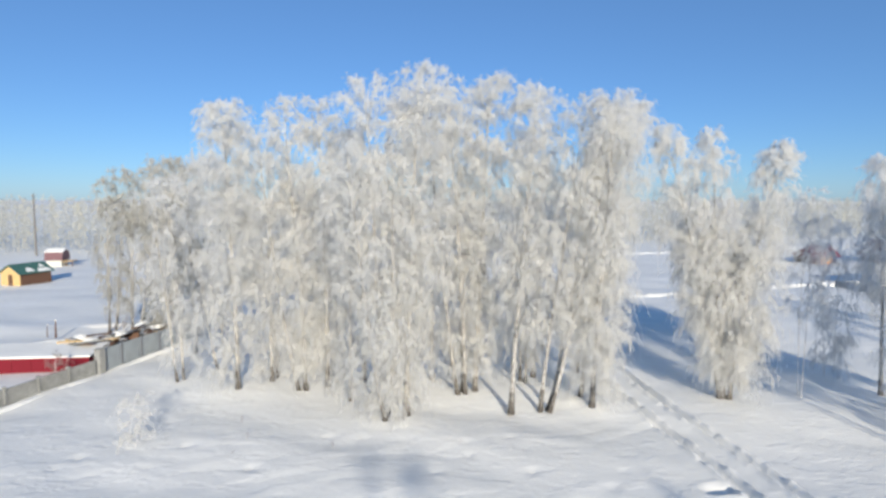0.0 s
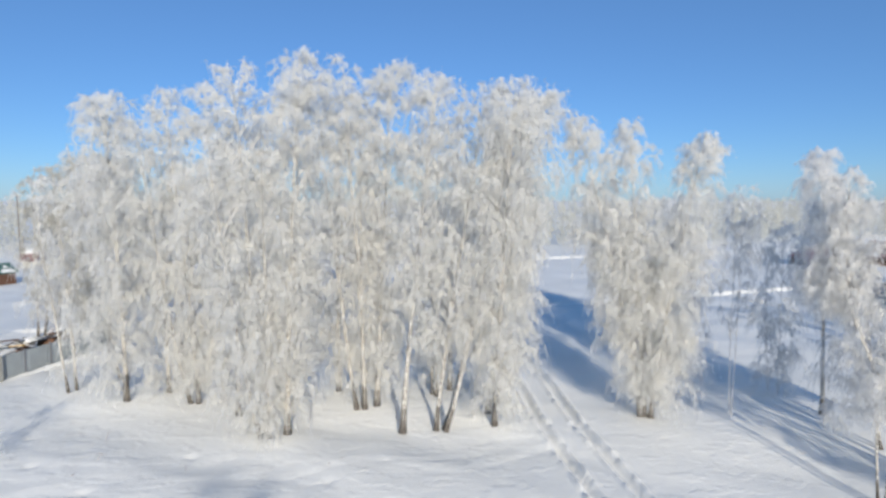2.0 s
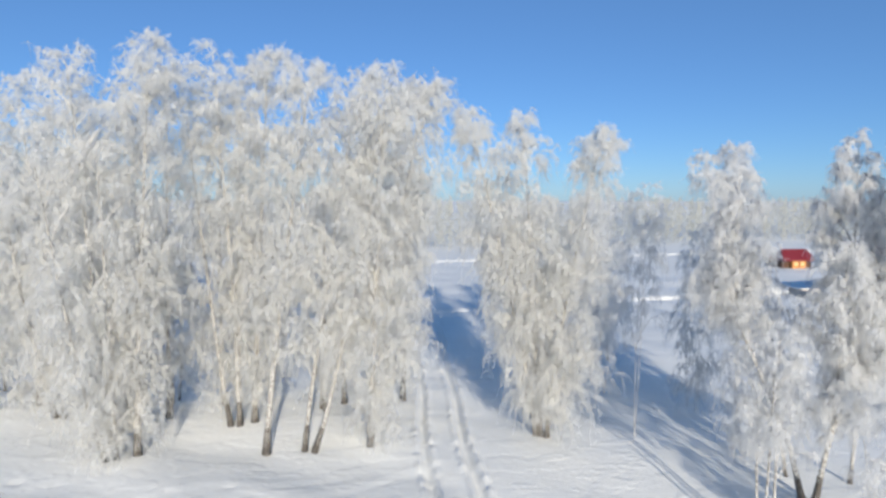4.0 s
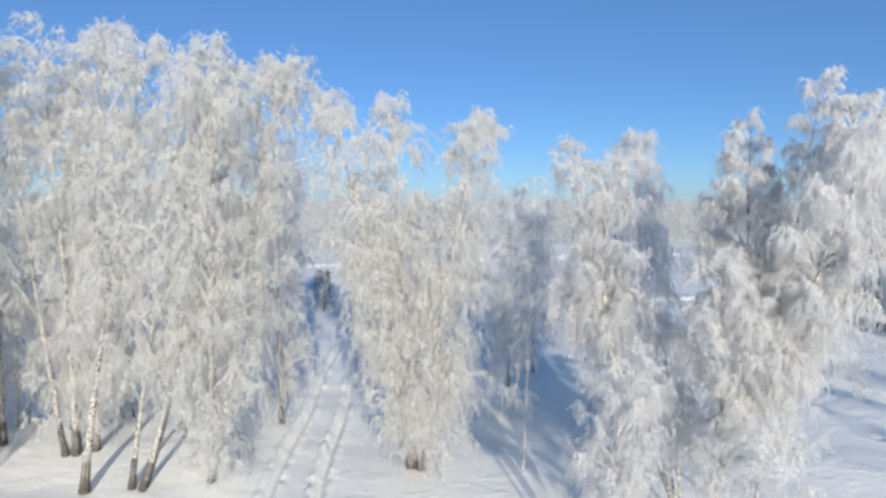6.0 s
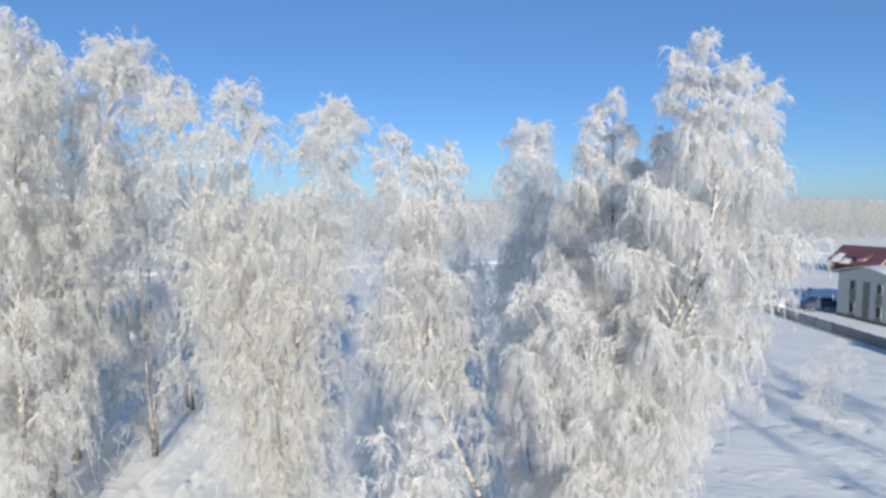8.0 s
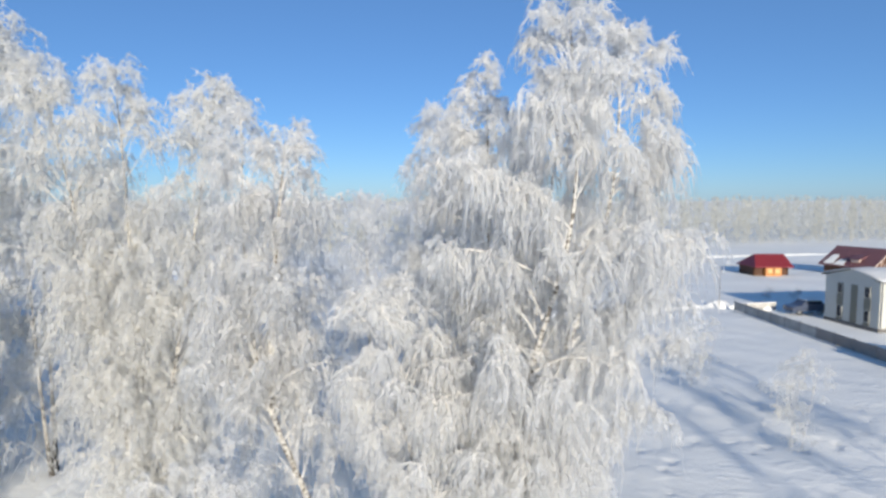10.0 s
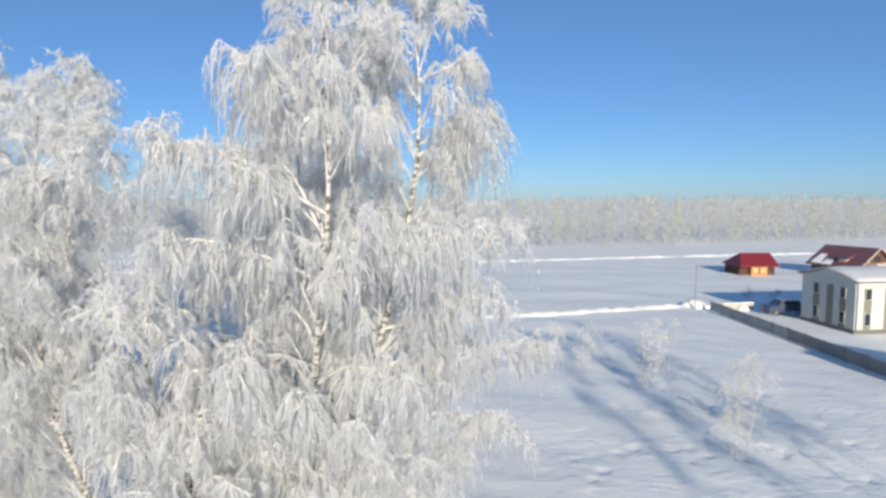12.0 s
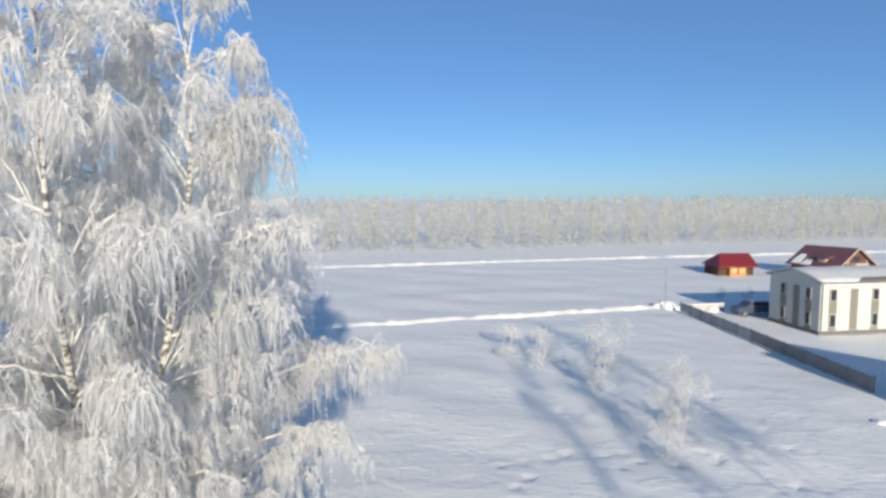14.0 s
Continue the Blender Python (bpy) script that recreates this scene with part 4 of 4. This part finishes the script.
def snow_mound(x, y, rx, ry, h, seed, label="heaped mound of shovelled snow"):
    rng = np.random.default_rng(seed)
    verts, quads, m = [], [], 22
    for j in range(9):
        f = j / 8
        for i in range(m):
            a = i * 2 * math.pi / m
            k = 1 + 0.18 * math.sin(3 * a + seed) + rng.normal(0, 0.05)
            verts.append((x + rx * f * k * math.cos(a), y + ry * f * k * math.sin(a), -0.08 + h * (1 - f ** 2) * rng.uniform(0.88, 1.08)))
    for j in range(8):
        for i in range(m):
            quads.append((j * m + i, (j + 1) * m + i, (j + 1) * m + (i + 1) % m, j * m + (i + 1) % m))
    ob = new("snow_mound", fast_mesh("snow_mound", np.array(verts), np.array(quads), np.zeros((0, 3), int), SNOW))
    return tagged(ob, label, "snow mound")


white_house()
gable_house()
red_cabin()
garage()
field_fence()
car()
pole(60.35, 84.7, 5.3, 0.06, "slim grey metal lamp pole beside the road", "lamp_pole", False)
snow_mound(63.5, 85.2, 2.2, 1.0, 0.7, 5)
snow_mound(61.0, 86.2, 1.8, 1.2, 0.9, 6)
snow_mound(66.0, 84.6, 1.2, 0.9, 0.7, 7)


# ---- the yard beyond the grove's far side ----
def yard_fence():
    pts = [Vector(p) for p in ((-37.5, 20.0, 0), (-33.3, 34.0, 0), (-31.0, 41.2, 0))]
    f = thing("fence", (0, 0, 0), 0, "old grey concrete slab fence sunk in snow", "fence")
    for a, b in zip(pts[:-1], pts[1:]):
        n = round((b - a).length / 2.5)
        for i in range(n):
            p, q = a + (b - a) * i / n, a + (b - a) * (i + 1) / n
            u = (q - p).normalized()
            v = Vector((-u.y, u.x, 0))
            for nm, s0, s1, th, z1 in (("panel", 0.10, (q - p).length - 0.1, 0.06, 1.15), ("post", -0.10, 0.10, 0.11, 1.3)):
                o = [p + u * s0 - v * th, p + u * s1 - v * th, p + u * s1 + v * th, p + u * s0 + v * th]
                slab(nm, CONCRETE, f, [(c.x, c.y) for c in o], -0.1, z1)
    g = thing("fence", (0, 0, 0), 0, "tall grey corrugated metal fence with posts", "fence")
    pts = [Vector(p) for p in ((-30.9, 41.6, 0), (-28.4, 50.6, 0), (-27.3, 55.0, 0))]
    for a, b in zip(pts[:-1], pts[1:]):
        n = max(1, round((b - a).length / 2.3))
        for i in range(n):
            p, q = a + (b - a) * i / n, a + (b - a) * (i + 1) / n
            u = (q - p).normalized()
            v = Vector((-u.y, u.x, 0))
            L = (q - p).length
            th0 = 0.28 if i == 0 and a is pts[0] else 0.07
            for nm, s0, s1, th, z1 in (("panel", 0.08 + max(0, th0 - 0.08), L - 0.08, 0.025, 1.85), ("post", -th0, th0, th0, 1.95)):
                o = [p + u * s0 - v * th, p + u * s1 - v * th, p + u * s1 + v * th, p + u * s0 + v * th]
                slab(nm, CONCRETE if th0 > 0.1 and nm == "post" else METAL if nm == "post" else SHEET, g, [(c.x, c.y) for c in o], -0.1, z1)
            for j in range(1, 12):
                c = p + u * (0.3 + (L - 0.5) * j / 12)
                o = [c - u * 0.03 + v * 0.025, c + u * 0.03 + v * 0.025, c + u * 0.03 + v * 0.05, c - u * 0.03 + v * 0.05]
                o2 = [(k.x - 2 * v.x * 0.04, k.y - 2 * v.y * 0.04) for k in o]
                slab("rib", SHEET, g, o2, -0.05, 1.84)


SHEET = material("grey_sheet", (0.30, 0.33, 0.35), 0.5, 0.2, spread=0.15, size=1.2)
yard_fence()


def red_shed():
    h = thing("shed", (-45.2, 41.4, 0), 3, "low red sheet-metal shed with thick snow on its roof", "shed")
    for i in range(9):
        boxes("panel", RED_SHEET, h, (i * 1.47, 0, 0.2, i * 1.47 + 1.45, 0.06, 1.2), bevel=0.01)
    boxes("wall", RED_SHEET, h, (0, 0.07, -0.1, 13.2, 3.2, 1.2), bevel=0.02)
    slab("snow_roof", SNOW, h, [(-0.2, -0.25), (13.4, -0.25), (13.4, 3.4), (-0.2, 3.4)], 1.21, [1.36, 1.34, 1.6, 1.65], "thick snow on the roof")


def lumber_pile(x, y, seed):
    rng = np.random.default_rng(seed)
    t = thing("lumber_pile", (x, y, 0), 20, "untidy pile of boards and boxes capped with snow", "lumber pile")
    for i in range(22):
        L, w = rng.uniform(1.2, 3.0), rng.uniform(0.12, 0.35)
        bm = bmesh.new()
        box_bm(bm, -L / 2, -w, -0.04, L / 2, w, 0.04, 0.01)
        me = bpy.data.meshes.new("board")
        bm.to_mesh(me)
        bm.free()
        me.materials.append([DARK_WOOD, CONCRETE, DARK_WOOD, BOARD, METAL][i % 5])
        ob = part("board", me, t)
        ob.matrix_basis = pose(rng.uniform(-1.2, 1.2), rng.uniform(-1.8, 1.8), 0.15 + 0.085 * i, rng.uniform(-8, 8), rng.uniform(-8, 8), rng.uniform(0, 180))
    boxes("crate", [DARK_WOOD, BOARD][seed % 2], t, (0.9, 1.3, 0.0, 2.2, 2.4, 1.5), bevel=0.03)
    for i in range(3):
        a = rng.uniform(0, 6.28)
        cx, cy = 0.8 * math.cos(a), 1.1 * math.sin(a)
        verts = [(cx + (0.62 + 0.2 * math.sin(3 * b)) * f * math.cos(b), cy + 0.6 * f * math.sin(b), 1.62 + 0.3 * (1 - f * f) + 0.1 * i) for f in (0.02, 0.4, 0.75, 1.0) for b in np.arange(14) * math.pi / 7]
        quads = [(j * 14 + k, (j + 1) * 14 + k, (j + 1) * 14 + (k + 1) % 14, j * 14 + (k + 1) % 14) for j in range(3) for k in range(14)]
        part("snow_cap", fast_mesh("snow_cap", np.array(verts), np.array(quads), np.zeros((0, 3), int), SNOW), t, "rounded cap of snow")


def conifer(x, y, h, r, z0, seed, mat, label):
    rng = np.random.default_rng(seed)
    t = thing("pine_tree", (x, y, -0.05), 0, label, "tree")
    part("trunk", fast_mesh("trunk", *tubes(np.array([[(0, 0, 0), (0.05, 0, h / 2), (0, 0, h)]]), np.array([[0.12, 0.08, 0.02]]), 6), DARK_WOOD), t)
    n = 900
    z = rng.uniform(z0, h, n)
    a = rng.uniform(0, 6.28, n)
    rr = r * (0.35 + 0.65 * (h - z) / (h - z0)) * np.sqrt(rng.random(n)) * (1 + 0.3 * np.sin(3 * a + z))
    p0 = np.stack([rr * np.cos(a), rr * np.sin(a), z], 1)
    d = unit(np.stack([np.cos(a), np.sin(a), np.full(n, 0.3)], 1) + rng.normal(0, 0.4, (n, 3)))
    tp = sagging(p0, d, rng.uniform(0.25, 0.6, n), np.full(n, 0.2), 3)
    tagged(part("crown", fast_mesh("crown", *tubes(tp, np.full((n, 3), 0.035) * np.array([[0.6, 1, 0.2]]), 3), mat), t), kind="stuff")


def hut():
    h = thing("hut", (-67.7, 90.0, 0), 72, "yellow board hut with a green metal gable roof", "hut")
    boxes("wall", DARK_WOOD, h, (0.1, 0, -0.1, 5.6, 3.8, 2.0), bevel=0.02)
    boxes("gable_wall", BOARD, h, (-0.05, -0.03, -0.1, 0.1, 3.83, 2.0), bevel=0.01, label="yellow board wall")
    verts = [(-0.05, 0, 2.0), (-0.05, 3.8, 2.0), (-0.05, 1.9, 3.2), (0.1, 0, 2.0), (0.1, 3.8, 2.0), (0.1, 1.9, 3.2)]
    part("gable", mesh_of("gable", verts, [(2, 1, 0), (3, 4, 5), (1, 4, 3, 0), (2, 5, 4, 1), (0, 3, 5, 2)], BOARD), h, "yellow board gable")
    gable_roof("roof", h, 0, 5.6, 0, 3.8, 2.0, 3.4, 0.35, ROOF_GREEN)
    boxes("door", DARK_WOOD, h, (-0.12, 1.4, 0.0, -0.05, 2.2, 1.8), bevel=0.01)
    for x0, x1, a0, a1 in ((1.2, 2.6, 0.1, 0.45), (3.0, 5.4, 0.0, 0.3), (4.0, 5.0, 0.45, 0.7)):
        verts = [(x, -0.35 + 2.25 * a, 2.0 + 1.4 * a + up) for up in (0.03, 0.10) for x, a in ((x0, a0), (x1, a0), (x1 - 0.3, a1), (x0 + 0.4, a1))]
        part("snow_patch", mesh_of("snow_patch", verts, [(4, 5, 6, 7), (3, 2, 1, 0), (0, 1, 5, 4), (1, 2, 6, 5), (2, 3, 7, 6), (3, 0, 4, 7)], SNOW), h, "patch of snow left on the roof")


def far_house():
    h = thing("country_house", (-79.9, 117.5, 0), 5, "small house with a maroon gambrel roof under snow", "house")
    boxes("wall", PLASTER, h, (0, 0, -0.1, 2.8, 3.0, 1.3), bevel=0.02)
    prof = [(-0.3, 1.3), (0.1, 2.9), (1.5, 3.5), (2.9, 2.9), (3.3, 1.3)]
    verts = [(x, y, z) for x in (-0.3, 3.1) for y, z in prof]
    part("roof", mesh_of("roof", verts, [(0, 1, 6, 5), (1, 2, 7, 6), (2, 3, 8, 7), (3, 4, 9, 8), (4, 3, 2, 1, 0), (5, 6, 7, 8, 9), (0, 5, 9, 4)], ROOF_BROWN), h)
    verts = [(x, y, z + 0.14) for x in (-0.35, 3.15) for y, z in prof[1:4]] + [(x, y, z + 0.01) for x in (-0.35, 3.15) for y, z in prof[1:4]]
    part("snow_cap", mesh_of("snow_cap", verts, [(0, 1, 4, 3), (1, 2, 5, 4), (6, 9, 10, 7), (7, 10, 11, 8), (0, 3, 9, 6), (2, 8, 11, 5), (0, 6, 7, 1), (1, 7, 8, 2), (3, 4, 10, 9), (4, 5, 11, 10)], SNOW), h)
    for x in (3.4, 4.6):
        boxes("stilt", DARK_WOOD, h, (x, 0.4, -0.1, x + 0.14, 0.54, 1.0), bevel=0.01)
    boxes("deck", BOARD, h, (2.8, 0.2, 1.0, 4.9, 2.4, 1.12), bevel=0.01)


red_shed()
bare_shrub = dict(secs=5, twigs=4, tassel=0.22, hang=0.2, thick=0.007, feathers=1, hair=0.08, blade=0.006, fan=0.7, limbs=9, frost=LIMB_DARK, wood=LIMB_DARK, trunk_r=0.006)
birch((-33.0, 39.4), 2.4, 1.3, 361, (0, 0), 0.1, 3, 40, **bare_shrub,
      label="bare reddish-brown shrub by the fence", group="shrubs")
birch((-36.4, 57.0), 3.4, 1.5, 362, (0, 0), 0.1, 3, 34, **bare_shrub,
      label="bare reddish-brown shrub by the fence", group="shrubs")
lumber_pile(-32.9, 47.3, 4)
lumber_pile(-31.0, 50.8, 9)
conifer(-33.7, 58.5, 5.2, 1.5, 0.3, 3, NEEDLE, "dark little spruce behind the metal fence")
conifer(3.8, 75.0, 5.1, 1.7, 0.3, 4, NEEDLE_DRY, "small brown-green pine free of frost")
hut()
far_house()
pole(-96.1, 141.0, 15.0, 0.24, "tall wooden utility pole in the snowy plain")
snow_mound(-40.0, 52.0, 4.0, 1.6, 0.4, 8)
snow_mound(-38.0, 60.0, 6.0, 2.0, 0.35, 9)
snow_mound(60.5, 48.6, 0.7, 0.4, 0.28, 14, "small lump of thrown-up snow")
lumber_pile(-34.2, 45.4, 6)
for x, y, h, r in ((-41.1, 53.3, 1.9, 0.10), (-42.7, 54.6, 1.2, 0.05)):
    stake = thing("stake", (x, y, 0), 0, "dark wooden stake standing in the yard's snow", "stake", "yard stakes")
    part("shaft", fast_mesh("shaft", *tubes(np.array([[(0, 0, -0.1), (0.02, 0, h * 0.6), (0.05, 0.02, h)]]), np.array([[r, r * 0.8, r * 0.5]]), 7, False), DARK_WOOD), stake)
    slab("snow_cap", SNOW, stake, [(0.05 + r * math.cos(a), 0.02 + r * math.sin(a)) for a in np.arange(8) * math.pi / 4], h - 0.01, h + 0.06, "little cap of snow")
snow_bank((-36.9, 20.5), (-30.5, 41.0), 0.7, 0.25, 21, "uneven drift of snow along the fence foot")
snow_bank((-30.4, 41.8), (-27.9, 50.8), 0.8, 0.25, 22, "uneven drift of snow along the fence foot")
birch((70.2, 92.1), 1.7, 0.8, 371, (0, 0), 0.1, 3, 20, **bare_shrub,
      label="small bare brown shrub in the house's shade", group="shrubs")
birch((73.2, 90.8), 1.7, 0.8, 372, (0, 0), 0.1, 3, 20, **bare_shrub,
      label="small bare brown shrub in the house's shade", group="shrubs")
